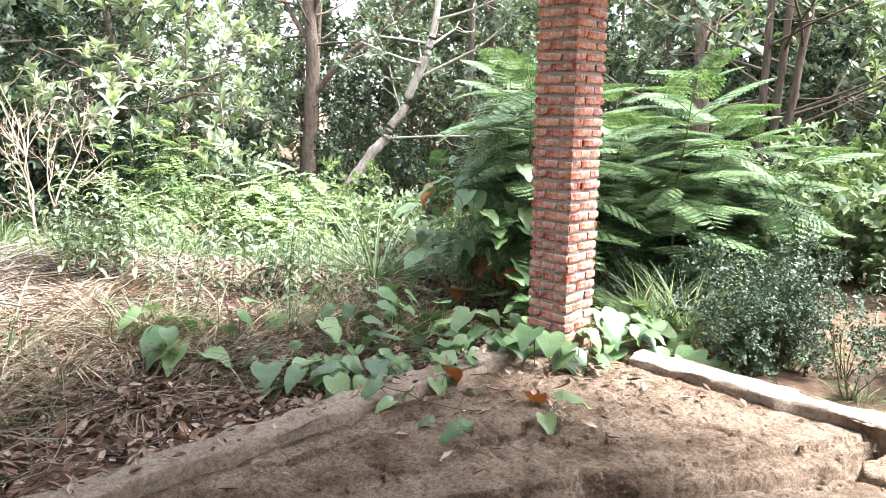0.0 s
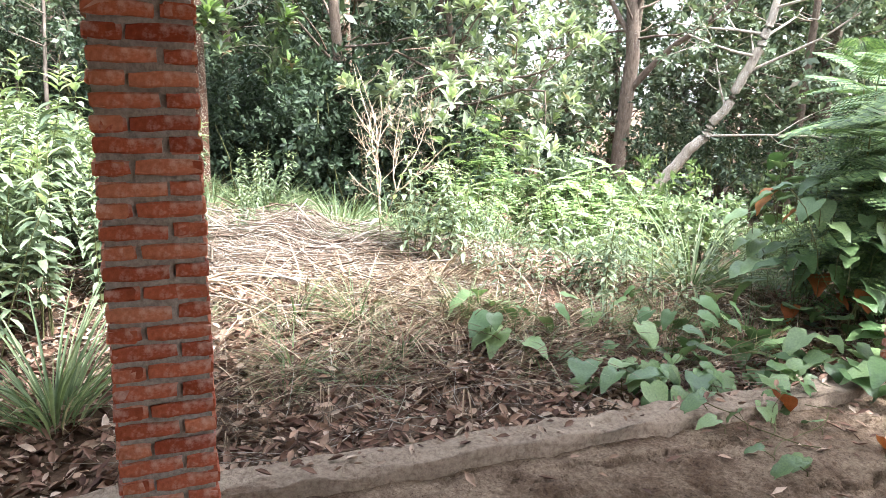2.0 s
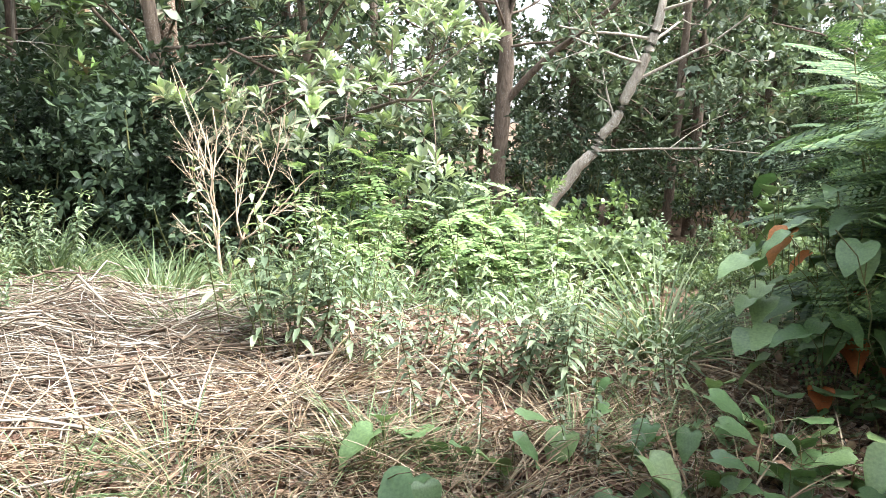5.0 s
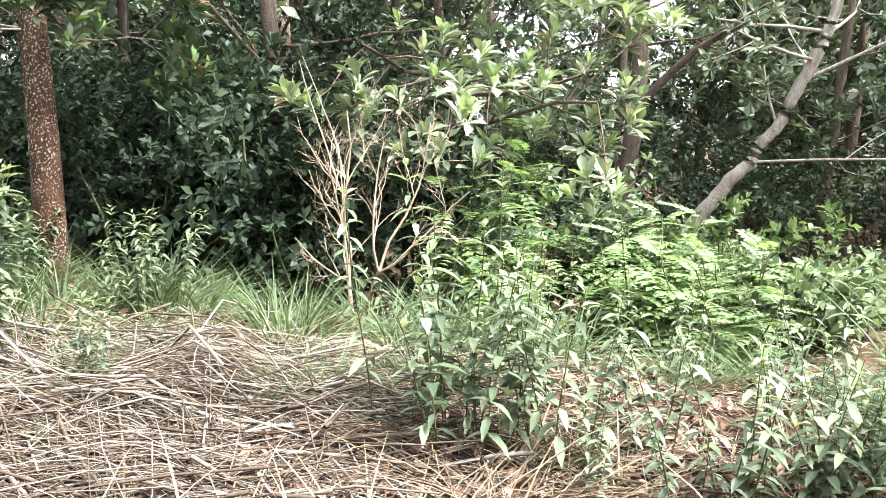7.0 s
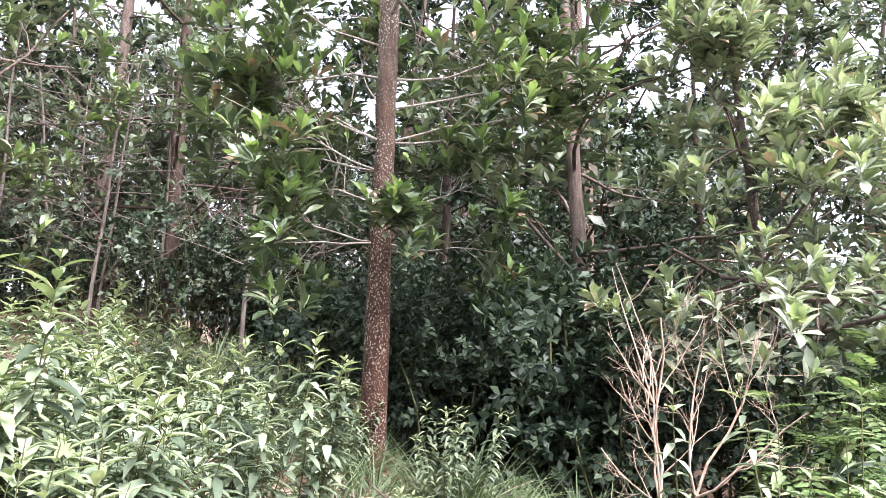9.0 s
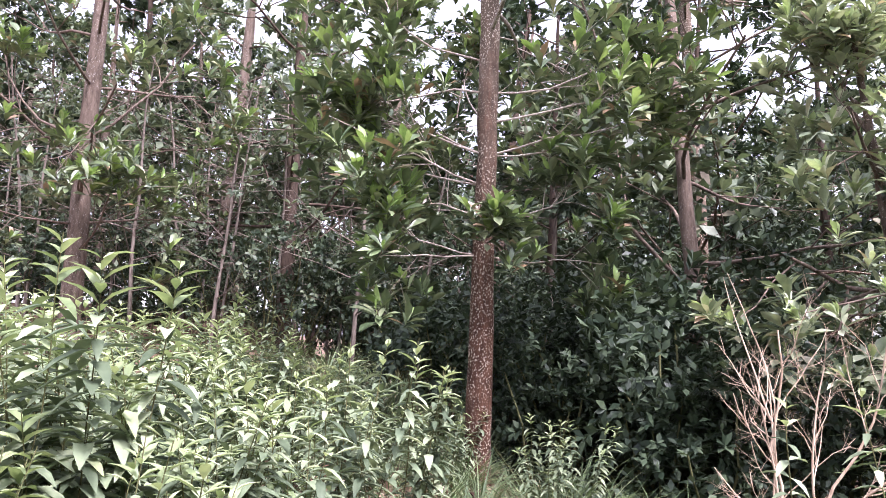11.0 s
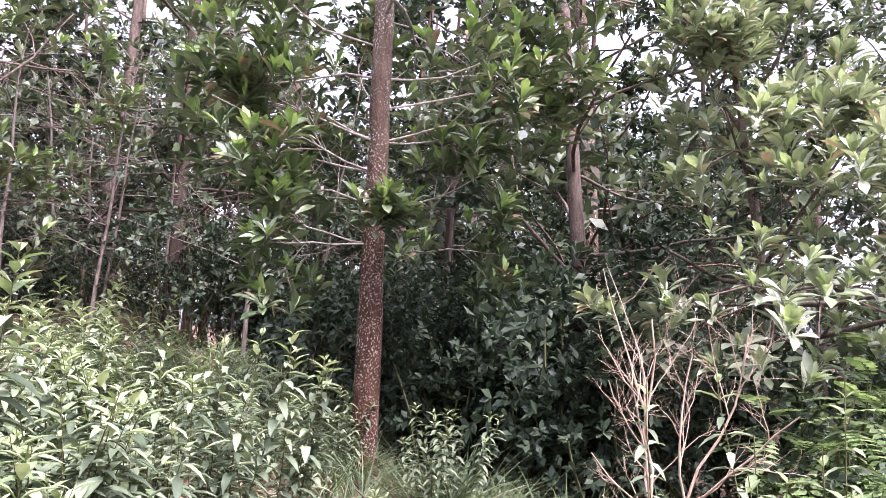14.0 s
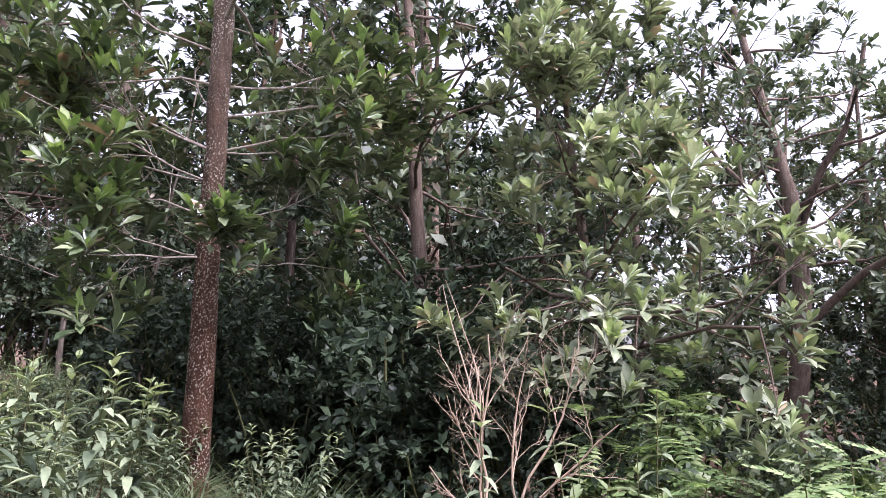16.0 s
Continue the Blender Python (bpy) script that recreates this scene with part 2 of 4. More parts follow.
def joined(pieces):
    vs, fs, k = [], [], 0
    for v, f in pieces:
        if len(v):
            vs.append(np.asarray(v, float))
            fs.append(np.asarray(f, int) + k)
            k += len(v)
    return np.concatenate(vs), np.concatenate(fs)


def leaf_shape(width=0.35, stations=4, droop=0.25, fold=0.12, widest=0.5):
    """A leaf of length 1 along y, folded along its midrib and drooping to its tip."""
    v, q = [], []
    for i in range(stations):
        t = i / (stations - 1)
        half = 0.5 * width * (max(0.04, math.sin(math.pi * t ** (math.log(0.5) / math.log(widest)))) if 0 < i < stations - 1 else 0.05)
        zc = -droop * t * t
        v += [(-half, t, zc + fold * half * 2), (0, t, zc), (half, t, zc + fold * half * 2)]
    for i in range(stations - 1):
        a = 3 * i
        q += [(a, a + 1, a + 4, a + 3), (a + 1, a + 2, a + 5, a + 4)]
    return v, q


def heart_shape():
    outline = [(0, 0.0), (0.17, -0.13), (0.34, -0.12), (0.46, 0.02), (0.50, 0.20), (0.47, 0.38), (0.38, 0.57), (0.25, 0.75), (0.12, 0.89), (0.015, 1.0)]
    v, q = [], []
    for k, (x, y) in enumerate(outline):
        z = -0.22 * max(0, y) ** 2
        edge = z + 0.2 * x + 0.03 * math.sin(k * 2.1)
        v += [(-x, y, edge), (0, max(0.03 * k / 3, y), z), (x, y, edge - 0.02 * math.sin(k * 1.7))]
    for i in range(len(outline) - 1):
        a = 3 * i
        q += [(a, a + 1, a + 4, a + 3), (a + 1, a + 2, a + 5, a + 4)]
    return v, q


OBOVATE = leaf_shape(0.34, 5, 0.14, 0.24, 0.66)
DIAMOND = ([(0, 0, 0), (0.24, 0.55, 0.05), (0, 1, -0.12), (-0.24, 0.55, 0.05)], [(0, 1, 2, 3)])
LANCE = leaf_shape(0.34, 4, 0.35, 0.22, 0.44)
BLADE = leaf_shape(0.022, 6, 0.5, 0.4, 0.3)
HEARTS = heart_shape()


def pinnate(pairs=8, leaflet=0.24, width=0.48, arch=0.25):
    """A feather leaf of length 1 along y: paired leaflets on an arched midrib."""
    pos, ways, ups = [], [], []
    for i in range(pairs):
        t = 0.15 + 0.85 * i / (pairs - 1)
        for side in (-1, 1):
            pos.append((0, t, -arch * t * t))
            ways.append((side, 0.35 + 0.5 * (i == pairs - 1), -0.1))
            ups.append((0, 0.15, 1))
    s = leaflet * (1 - 0.35 * np.abs(np.linspace(-1, 1, pairs)).repeat(2) ** 2)
    shape = ([(0, 0, 0), (width * 0.5, 0.4, 0.03), (0, 1, -0.08), (-width * 0.5, 0.4, 0.03)], [(0, 1, 2, 3)])
    a = spread(shape, pos, ways, ups, s)
    rib = tube([[(0, t, -arch * t * t) for t in (0, 0.35, 0.7, 1.0)]], [[0.010, 0.008, 0.006, 0.003]], 3)
    return joined([a, rib])


def tube(lines, radii, sides=6):
    """Round limbs along many lines, all in one mesh."""
    vs, fs, k = [], [], 0
    ang = np.arange(sides) * 2 * math.pi / sides
    ring = np.stack([np.cos(ang), np.sin(ang)], 1)
    for pts, rad in zip(lines, radii):
        p = np.asarray(pts, float)
        d = unit(np.gradient(p, axis=0))
        ref = np.where(np.abs(d[:, 2:3]) > 0.95, np.array([[1.0, 0, 0]]), np.array([[0, 0, 1.0]]))
        x = unit(np.cross(d, ref))
        y = np.cross(d, x)
        r = np.asarray(rad, float)[:, None, None]
        v = p[:, None] + r * (ring[None, :, 0:1] * x[:, None] + ring[None, :, 1:2] * y[:, None])
        vs.append(v.reshape(-1, 3))
        m = len(p)
        i = np.arange(m - 1)[:, None] * sides
        j = np.arange(sides)[None]
        a, b = i + j, i + (j + 1) % sides
        fs.append((np.stack([a, b, b + sides, a + sides], -1) + k).reshape(-1, 4))
        k += m * sides
    return np.concatenate(vs), np.concatenate(fs)


def wander(rng, p, d, length, steps, bend, lift):
    """A crooked line from p in direction d; lift bends it up (or down)."""
    pts, p, d = [np.array(p, float)], np.array(p, float), unit(d)
    for _ in range(steps):
        d = unit(d + rng.normal(0, bend, 3) + np.array([0, 0, lift]))
        p = p + d * length / steps
        pts.append(p)
    return np.array(pts)


def limbs(rng, p, d, length, r, depth, kids=(3, 5), bend=0.14, lift=0.05, angle=(35, 65), shrink=0.6, start=0.3, lines=None, radii=None, tips=None):
    """Branches that fork depth times; gathers the lines, their radii and the twig ends."""
    if lines is None:
        lines, radii, tips = [], [], []
    steps = 5 if depth > 1 else 3
    pts = wander(rng, p, d, length, steps, bend, lift)
    lines.append(pts)
    radii.append(np.linspace(r, r * (0.45 if depth > 0 else 0.3), steps + 1))
    tips.append((pts[-1], unit(pts[-1] - pts[-2]), depth))
    if depth > 0:
        for k in range(rng.randint(kids[0], kids[1] + 1)):
            t = rng.uniform(start, 1.0)
            i = min(int(t * steps), steps - 1)
            q = pts[i] + (pts[i + 1] - pts[i]) * (t * steps - i)
            w = unit(pts[i + 1] - pts[i])
            side = unit(np.cross(w, rng.normal(0, 1, 3)))
            a = radians(rng.uniform(*angle))
            limbs(rng, q, w * math.cos(a) + side * math.sin(a), length * shrink * rng.uniform(0.7, 1.15) * (1.15 - 0.4 * t), r * 0.5 * (1.1 - 0.5 * t), depth - 1,
                  kids, bend, lift, angle, shrink, start, lines, radii, tips)
    return lines, radii, tips


def rosettes(rng, tips, shape, size, count, tilt=(25, 80), droop=0.0, upturn=0.0, young=0.0):
    """Leaves set round twig ends; with young, the share of upright inner leaves comes apart as a second mesh."""
    pos, ways, ups, s, inner = [], [], [], [], []
    for p, d, *_ in tips:
        d = unit(d + np.array([0, 0, upturn]))
        side0 = unit(np.cross(d, rng.normal(0, 1, 3)))
        side1 = np.cross(d, side0)
        grown = rng.uniform(0.75, 1.2)
        for k in range(count):
            a = k * 2.4 + rng.uniform(-0.4, 0.4)
            t = radians(rng.uniform(*tilt))
            w = d * math.cos(t) + (side0 * math.cos(a) + side1 * math.sin(a)) * math.sin(t) + np.array([0, 0, -droop])
            inner.append(t < radians(tilt[0] + young * (tilt[1] - tilt[0])))
            pos.append(p - d * rng.uniform(0, 0.2 if inner[-1] else 0.55) * size)
            ways.append(w)
            ups.append(d * 0.8 + np.array([0, 0, 0.7]) + rng.normal(0, 0.25, 3))
            s.append(size * grown * rng.uniform(0.65, 1.15) * (0.8 if inner[-1] else 1))
    if not young:
        return spread(shape, pos, ways, ups, s)
    inner, pos, ways, ups, s = (np.asarray(q) for q in (inner, pos, ways, ups, s))
    return [spread(shape, pos[q], ways[q], ups[q], s[q]) for q in (~inner, inner)]


# ---- ground ----
CORNER = Vector((0.55, 5.95, 0))
U, V = Vector((0.53, 0.848, 0)), Vector((0.848, -0.53, 0))


def house(a, b, z=0.0):
    """A place by the porch: a metres back from its outer corner, b metres in from its front edge."""
    return CORNER - U * a + V * b + Vector((0, 0, z))


def ease(t):
    t = np.clip(t, 0, 1)
    return t * t * (3 - 2 * t)


def gz(x, y):
    """Height of the ground."""
    x, y = np.asarray(x, float), np.asarray(y, float)
    out = -((x - CORNER.x) * V.x + (y - CORNER.y) * V.y)
    z = -0.10 + 0.5 * ease(out / 3.6) * ease((8.0 - y) / 3.0 + 0.05)
    z = z + 0.13 * np.clip(-x - 6.5, 0, 14) * ease((13 - y) / 8)
    z = z - 0.09 * np.clip(y - 7.5, 0, 12) * ease((x + 12) / 6)
    back = -((x - CORNER.x) * U.x + (y - CORNER.y) * U.y)
    z = z - 0.3 * ease((-out - 0.08) / 0.1) * ease((back - 0.08) / 0.1)
    z = z + 0.05 * grain(x, y, 0.7, 3) * ease(out / 1.0) + 0.02 * grain(x, y, 3.1, 4) * ease(out / 0.5)
    return z


def on_ground(x, y, up=0.0, turn=0.0, size=1.0, lean=0.0):
    return pose(x, y, float(gz(x, y)) + up, lean, 0, turn) @ Matrix.Scale(size, 4)


def axis_of(lo, hi, mid, step):
    a = list(np.arange(mid[0], mid[1], step))
    d, x = step, mid[1]
    while x < hi:
        a.append(x)
        d *= 1.35
        x += d
    d, x = step, mid[0]
    while x > lo:
        d *= 1.35
        x -= d
        a.insert(0, x)
    return np.array(a)


gx, gy = axis_of(-600, 600, (-9, 3), 0.14), axis_of(-600, 600, (0, 12), 0.14)
X, Y = np.meshgrid(gx, gy, indexing="ij")
Z = gz(X, Y)
ni, nj = X.shape
ii, jj = np.meshgrid(np.arange(ni - 1), np.arange(nj - 1), indexing="ij")
base = ii * nj + jj
tagged(new("ground", mesh("ground", np.stack([X, Y, Z], -1), np.stack([base, base + nj, base + nj + 1, base + 1], -1).reshape(-1, 4), SOIL)),
       "brown forest soil rising away from the porch", "ground", kind="structure")

# ---- porch: slab, kerbs, roof and walls behind ----
CRACKS = [[(2.3, 1.35), (1.84, 1.55), (1.64, 1.52), (1.62, 1.67), (1.33, 1.85), (0.93, 2.08), (0.66, 2.21), (0.47, 2.18), (0.22, 2.3)],
          [(1.89, 0.91), (1.47, 0.89), (0.95, 1.07), (0.55, 1.22), (0.27, 1.29)], [(0.66, 2.21), (0.72, 2.6), (0.6, 3.2)],
          [(1.82, 0.22), (1.25, 0.39), (0.76, 0.45), (0.37, 0.8)], [(2.85, 0.33), (2.35, 0.39), (1.78, 0.46)], [(2.3, 1.35), (3.2, 1.6), (4.2, 1.4)], [(0.80, 1.50), (0.73, 1.60), (0.72, 1.72)]]


def near_line(a, b, line):
    d = np.full(a.shape, 9.0)
    for (p, q), (r, s) in zip(line, line[1:]):
        vx, vy = r - p, s - q
        t = np.clip(((a - p) * vx + (b - q) * vy) / (vx * vx + vy * vy), 0, 1)
        d = np.minimum(d, np.hypot(a - p - t * vx, b - q - t * vy))
    return d


sa = np.concatenate([np.arange(0.2, 3.0, 0.014), np.arange(3.0, 7.0, 0.05)])
sb = np.concatenate([np.arange(0.2, 3.2, 0.014), np.arange(3.2, 6.61, 0.05)])
A, B = np.meshgrid(sa, sb, indexing="ij")
wob = 0.05 * grain(A, B, 5.0, 7) + 0.025 * grain(A, B, 14.0, 8) + 0.01 * grain(A, B, 40.0, 13)
H = 0.012 * grain(A, B, 1.3, 9) + 0.006 * grain(A, B, 6.0, 10) + 0.004 * grain(A, B, 17.0, 11) + 0.006 * grain(A, B, 38.0, 14) - 0.012 * ease((grain(A, B, 22.0, 16) - 0.45) * 4) - 0.010 * ease((grain(A, B, 9.0, 12) - 0.35) * 4)
for k, line in enumerate(CRACKS):
    dist = near_line(A + wob, B - wob, line)
    wide = (0.075 + 0.04 * grain(A, B, 3.0, 15)) if k in (0, 2) else 0.024
    H = H - (0.12 if k in (0, 2) else 0.032) * (1 - ease((dist / wide - 0.4) * 1.6))
    H = H + (0.012 if k else 0.02) * np.where(A * 0.5 + B > 2.3, -1, 0.6) * (1 - ease(dist / 0.5))
P = np.array(CORNER)[None, None] - A[..., None] * np.array(U) + B[..., None] * np.array(V)
P[..., 2] = H - 0.035
na, nb = A.shape
ii, jj = np.meshgrid(np.arange(na - 1), np.arange(nb - 1), indexing="ij")
base = ii * nb + jj
tagged(new("floor", mesh("floor", P, np.stack([base, base + nb, base + nb + 1, base + 1], -1).reshape(-1, 4), SLAB)),
       "cracked weathered concrete porch slab strewn with grit", "floor", kind="structure")


def bar(a0, a1, b0, b1, z0, z1, worn=0.02, step=0.05, seed=0):
    """A worn bar along the porch, with uneven rounded edges."""
    along_a = (a1 - a0) > (b1 - b0)
    n_ = max(2, int(max(a1 - a0, b1 - b0) / step))
    pts, q = [], []
    prof = [(0, 0), (0, 0.93), (0.03, 0.985), (0.10, 1), (0.35, 1.01), (0.65, 1.01), (0.90, 1), (0.97, 0.985), (1, 0.93), (1, 0)]
    for i in range(n_ + 1):
        t = i / n_
        for k, (w, h) in enumerate(prof):
            dx = worn * float(grain(i * 0.37, k * 2.3, 1.0, seed))
            dz = worn * float(grain(i * 0.31, k * 1.7, 1.0, seed + 1)) if h > 0.5 else 0
            if along_a:
                c = house(a0 + (a1 - a0) * t, b0 + (b1 - b0) * w + dx, z0 + (z1 - z0) * h + dz)
            else:
                c = house(a0 + (a1 - a0) * w + dx, b0 + (b1 - b0) * t, z0 + (z1 - z0) * h + dz)
            pts.append(tuple(c))
    m_ = len(prof)
    for i in range(n_):
        for k in range(m_ - 1):
            q.append((i * m_ + k, i * m_ + k + 1, (i + 1) * m_ + k + 1, (i + 1) * m_ + k))
    return pts, q


v_, q_ = bar(0.3, 7.0, 0.0, 0.21, -0.25, 0.045, seed=30)
tagged(new("kerb", mesh("kerb", v_, q_, KERB)), "worn pale concrete kerb along the porch edge", "kerb", kind="structure")
v_, q_ = bar(0.0, 0.2, 0.75, 6.6, -0.25, 0.035, seed=40)
tagged(new("kerb", mesh("kerb", v_, q_, KERB)), "pale concrete kerb bordering the open porch side", "kerb", kind="structure")


def box(a0, a1, b0, b1, z0, z1, material, name):
    c = [house(a, b, z) for z in (z0, z1) for a, b in ((a0, b0), (a1, b0), (a1, b1), (a0, b1))]
    return mesh(name, [tuple(p) for p in c], [(0, 1, 2, 3), (7, 6, 5, 4), (0, 4, 5, 1), (1, 5, 6, 2), (2, 6, 7, 3), (3, 7, 4, 0)], material, False)


tagged(new("ceiling", box(2.6, 8.4, -0.15, 6.9, 2.85, 2.97, PLASTER, "ceiling")), "plain grey porch roof", "roof", kind="structure")
# out of view; this eave's reach is set to shade slab and pillar
tagged(new("ceiling_shade_eave", box(-0.45, 2.597, -0.15, 3.6, 2.85, 2.97, PLASTER, "ceiling_shade_eave")), "grey eave out of view, its reach set to shade the porch edge", "roof", kind="structure")
tagged(new("wall_back", box(7.0, 7.15, -0.1, 6.75, -0.2, 2.85, PLASTER, "wall_back")), "plain plastered house wall added out of view", "wall", kind="structure")
# unseen wall, brought forward to keep light off slab and near pillar
tagged(new("wall_side_unseen", box(1.0, 7.0, 6.6, 6.75, -0.2, 2.85, PLASTER, "wall_side_unseen")), "plain plastered house wall added out of view", "wall", kind="structure")


# ---- brick pillars ----
def brick_mesh(rng, L, W, T, material):
    """One hand-made brick with uneven, worn edges."""
    v, q = [], []
    nx = 4
    for i in range(nx + 1):
        x = -L / 2 + L * i / nx
        end = 0.006 if i in (0, nx) else 0
        for y, z in ((-W / 2, -T / 2 + 0.006), (-W / 2, T / 2 - 0.006), (-W / 2 + 0.006, T / 2), (W / 2 - 0.006, T / 2), (W / 2, T / 2 - 0.006), (W / 2, -T / 2 + 0.006),
                     (W / 2 - 0.006, -T / 2), (-W / 2 + 0.006, -T / 2)):
            s = 1 - end / W
            v.append((x + rng.uniform(-0.003, 0.003), y * s + rng.uniform(-0.003, 0.003), z * (1 - end / T) + rng.uniform(-0.0035, 0.0035)))
    for i in range(nx):
        for k in range(8):
            a, b = i * 8 + k, i * 8 + (k + 1) % 8
            q.append((a, b, b + 8, a + 8))
    q = [list(f) for f in q] + [list(range(8))[::-1], list(range(nx * 8, nx * 8 + 8))]
    return mesh("brick", v, q, material, False)


rb = np.random.RandomState(5)
LONG = {m: [brick_mesh(rb, 0.205, 0.102, 0.050, m) for _ in range(6)] for m in (BRICK, LIT_CHALKY_BRICK)}
SHORT = {m: [brick_mesh(rb, 0.102, 0.100, 0.050, m) for _ in range(5)] for m in (BRICK, LIT_CHALKY_BRICK)}
COURSE, PILLAR = 0.070, 0.325


def pillar(m, height, seed, label, material):
    r = np.random.RandomState(seed)
    ob = thing("pillar", m, label, "pillar", "porch pillars")
    core_v, core_q = [], []
    levels = int(height / 0.035)
    for i in range(levels + 1):
        z = -0.1 + (height + 0.1) * i / levels
        for k in range(24):
            side, t = divmod(k, 6)
            t = t / 6 * 2 - 1
            h = PILLAR / 2 - 0.010 + 0.005 * r.uniform(-1, 1)
            x, y = [(t * h, -h), (h, t * h), (-t * h, h), (-h, -t * h)][side]
            core_v.append((x, y, z))
    for i in range(levels):
        for k in range(24):
            a, b = i * 24 + k, i * 24 + (k + 1) % 24
            core_q.append((a, b, b + 24, a + 24))
    part("mortar_core", mesh("mortar_core", core_v, core_q, MORTAR, False), ob, "rough grey mortar")
    n_ = int(height / COURSE)
    for i in range(n_):
        z = 0.035 + i * COURSE
        flip = i % 2
        for side in range(4):
            turn = Matrix.Rotation(side * math.pi / 2, 4, "Z")
            long_first = (side + flip) % 2 == 0
            # a long brick and a half one on every face, turning round the corners
            parts_ = [(-PILLAR / 2 + 0.105, LONG[material]), (PILLAR / 2 - 0.05, SHORT[material])] if long_first else [(-PILLAR / 2 + 0.055, SHORT[material]), (PILLAR / 2 - 0.104, LONG[material])]
            for x, pool in parts_:
                me = pool[r.randint(len(pool))]
                b = new("brick", me)
                b.parent = ob
                b.matrix_local = turn @ pose(x + r.uniform(-0.004, 0.004), -PILLAR / 2 + 0.048 + r.uniform(-0.006, 0.004), z + r.uniform(-0.003, 0.003),
                                             r.uniform(-1.2, 1.2), r.uniform(-1.6, 1.6), r.uniform(-1.5, 1.5))
    return ob


TURN = math.degrees(math.atan2(V.y, V.x))


# ---- plants ----
def mat_of(me_name, pieces, material):
    v, f = joined(pieces) if isinstance(pieces, list) else pieces
    return mesh(me_name, v, f, material)


def rosette_tree(name, m, seed, trunk_pts, trunk_r, limb_list, label, category, bark, leaf, leaf_size=0.17, count=9, shape=None, group="", kids=(2, 4), depth=2, far=False, twig_leaves=True, upturn=0.5, limb_bark=None, shoots=None):
    """A tree: a trunk along trunk_pts, limbs (height share, way, length, radius) and whorls of leaves at the twig ends."""
    rng = np.random.RandomState(seed)
    ob = thing(name, m, label, category, group)
    tp = np.array(trunk_pts, float)
    dense = []
    for a, b in zip(tp, tp[1:]):
        for t in np.linspace(0, 1, 8, endpoint=False):
            dense.append(a + (b - a) * t + rng.normal(0, 0.006, 3))
    dense = np.array(dense + [tp[-1]])
    rad = np.interp(np.linspace(0, 1, len(dense)), np.linspace(0, 1, len(trunk_r)), trunk_r)
    rad = rad * (1 + 0.35 * np.exp(-np.linspace(0, 1, len(dense)) * 30)) * (1 + rng.normal(0, 0.02, len(dense)))
    part("trunk", mat_of("trunk", tube([dense], [rad], 14), bark), ob)
    all_lines, all_tips = [], []
    rest = []
    for share, way, length, r in limb_list:
        p = dense[int(share * (len(dense) - 1))]
        lines, radii, tips = limbs(rng, p, way, length, r, depth, kids, 0.13, 0.04)
        if far:
            big = [k for k, ln in enumerate(lines) if len(ln) > 4]
            rest.append(tube([lines[k] for k in big], [radii[k] for k in big], 3))
        else:
            part("limb", mat_of("limb", tube(lines, radii, 5), limb_bark or bark), ob)
        all_lines += lines
        all_tips += tips
    if rest:
        tagged(part("branchwork", mat_of("branchwork", rest, bark), ob), kind="stuff")
    if leaf and all_lines:
        ends = [t for t in all_tips if t[2] < depth]
        if twig_leaves:
            for ln in all_lines:
                if len(ln) == 4:
                    ends.append((ln[2], unit(ln[2] - ln[1]), 0))
                    if far:
                        ends.append((ln[1], unit(ln[2] - ln[1]), 0))
        if shoots:
            old, fresh = rosettes(rng, ends, shape or OBOVATE, leaf_size, count, (8, 82), 0.0, upturn, 0.3)
            part("crown", mat_of("crown", old, leaf), ob)
            part("young_leaves", mat_of("young_leaves", fresh, shoots), ob, "lighter green upright young leaves")
        else:
            part("crown", mat_of("crown", rosettes(rng, ends, shape or OBOVATE, leaf_size, count, (20, 75), 0.0, upturn), leaf), ob)
    return ob


def round_limbs(rng, n_, lo, hi, length, r, up=(0.0, 0.5)):
    out = []
    for k in range(n_):
        a = k * 2.4 + rng.uniform(-0.5, 0.5)
        s = lo + (hi - lo) * (k + rng.uniform(0, 0.8)) / n_
        out.append((s, (math.cos(a), math.sin(a), rng.uniform(*up)), length * rng.uniform(0.7, 1.15) * (1.15 - 0.55 * (s - lo) / max(hi - lo, 0.01)), r))
    return out


def bush(name, m, seed, height, spread_, stems, leaf, shape, leaf_size, count, label, category, group="", bark=None, depth=2, kids=(3, 5), lift=0.04):
    """Many stems from the ground, forking, clothed in leaves."""
    rng = np.random.RandomState(seed)
    ob = thing(name, m, label, category, group)
    lines, tips = [], []
    for k in range(stems):
        a = k * 2.4 + rng.uniform(-0.4, 0.4)
        o = rng.uniform(0, 0.25) * spread_
        w = np.array([math.cos(a) * spread_, math.sin(a) * spread_, height * rng.uniform(0.8, 1.2)])
        ln, rd, tp = limbs(rng, (math.cos(a) * o, math.sin(a) * o, -0.05), w, np.linalg.norm(w) * rng.uniform(0.55, 0.85), 0.012 + 0.004 * height, depth, kids, 0.12, lift, start=0.15)
        big = [i for i, q in enumerate(ln) if len(q) > 4]
        part("stem", mat_of("stem", tube([ln[i] for i in big], [rd[i] for i in big], 3), bark or STEM), ob)
        lines += ln
        tips += tp
    extra = []
    for ln in lines:
        for i in range(1, len(ln) - 1):
            extra.append((ln[i], unit(ln[i + 1] - ln[i]), 0))
    part("foliage", mat_of("foliage", rosettes(rng, tips + extra, shape, leaf_size, count), leaf), ob)
    return ob


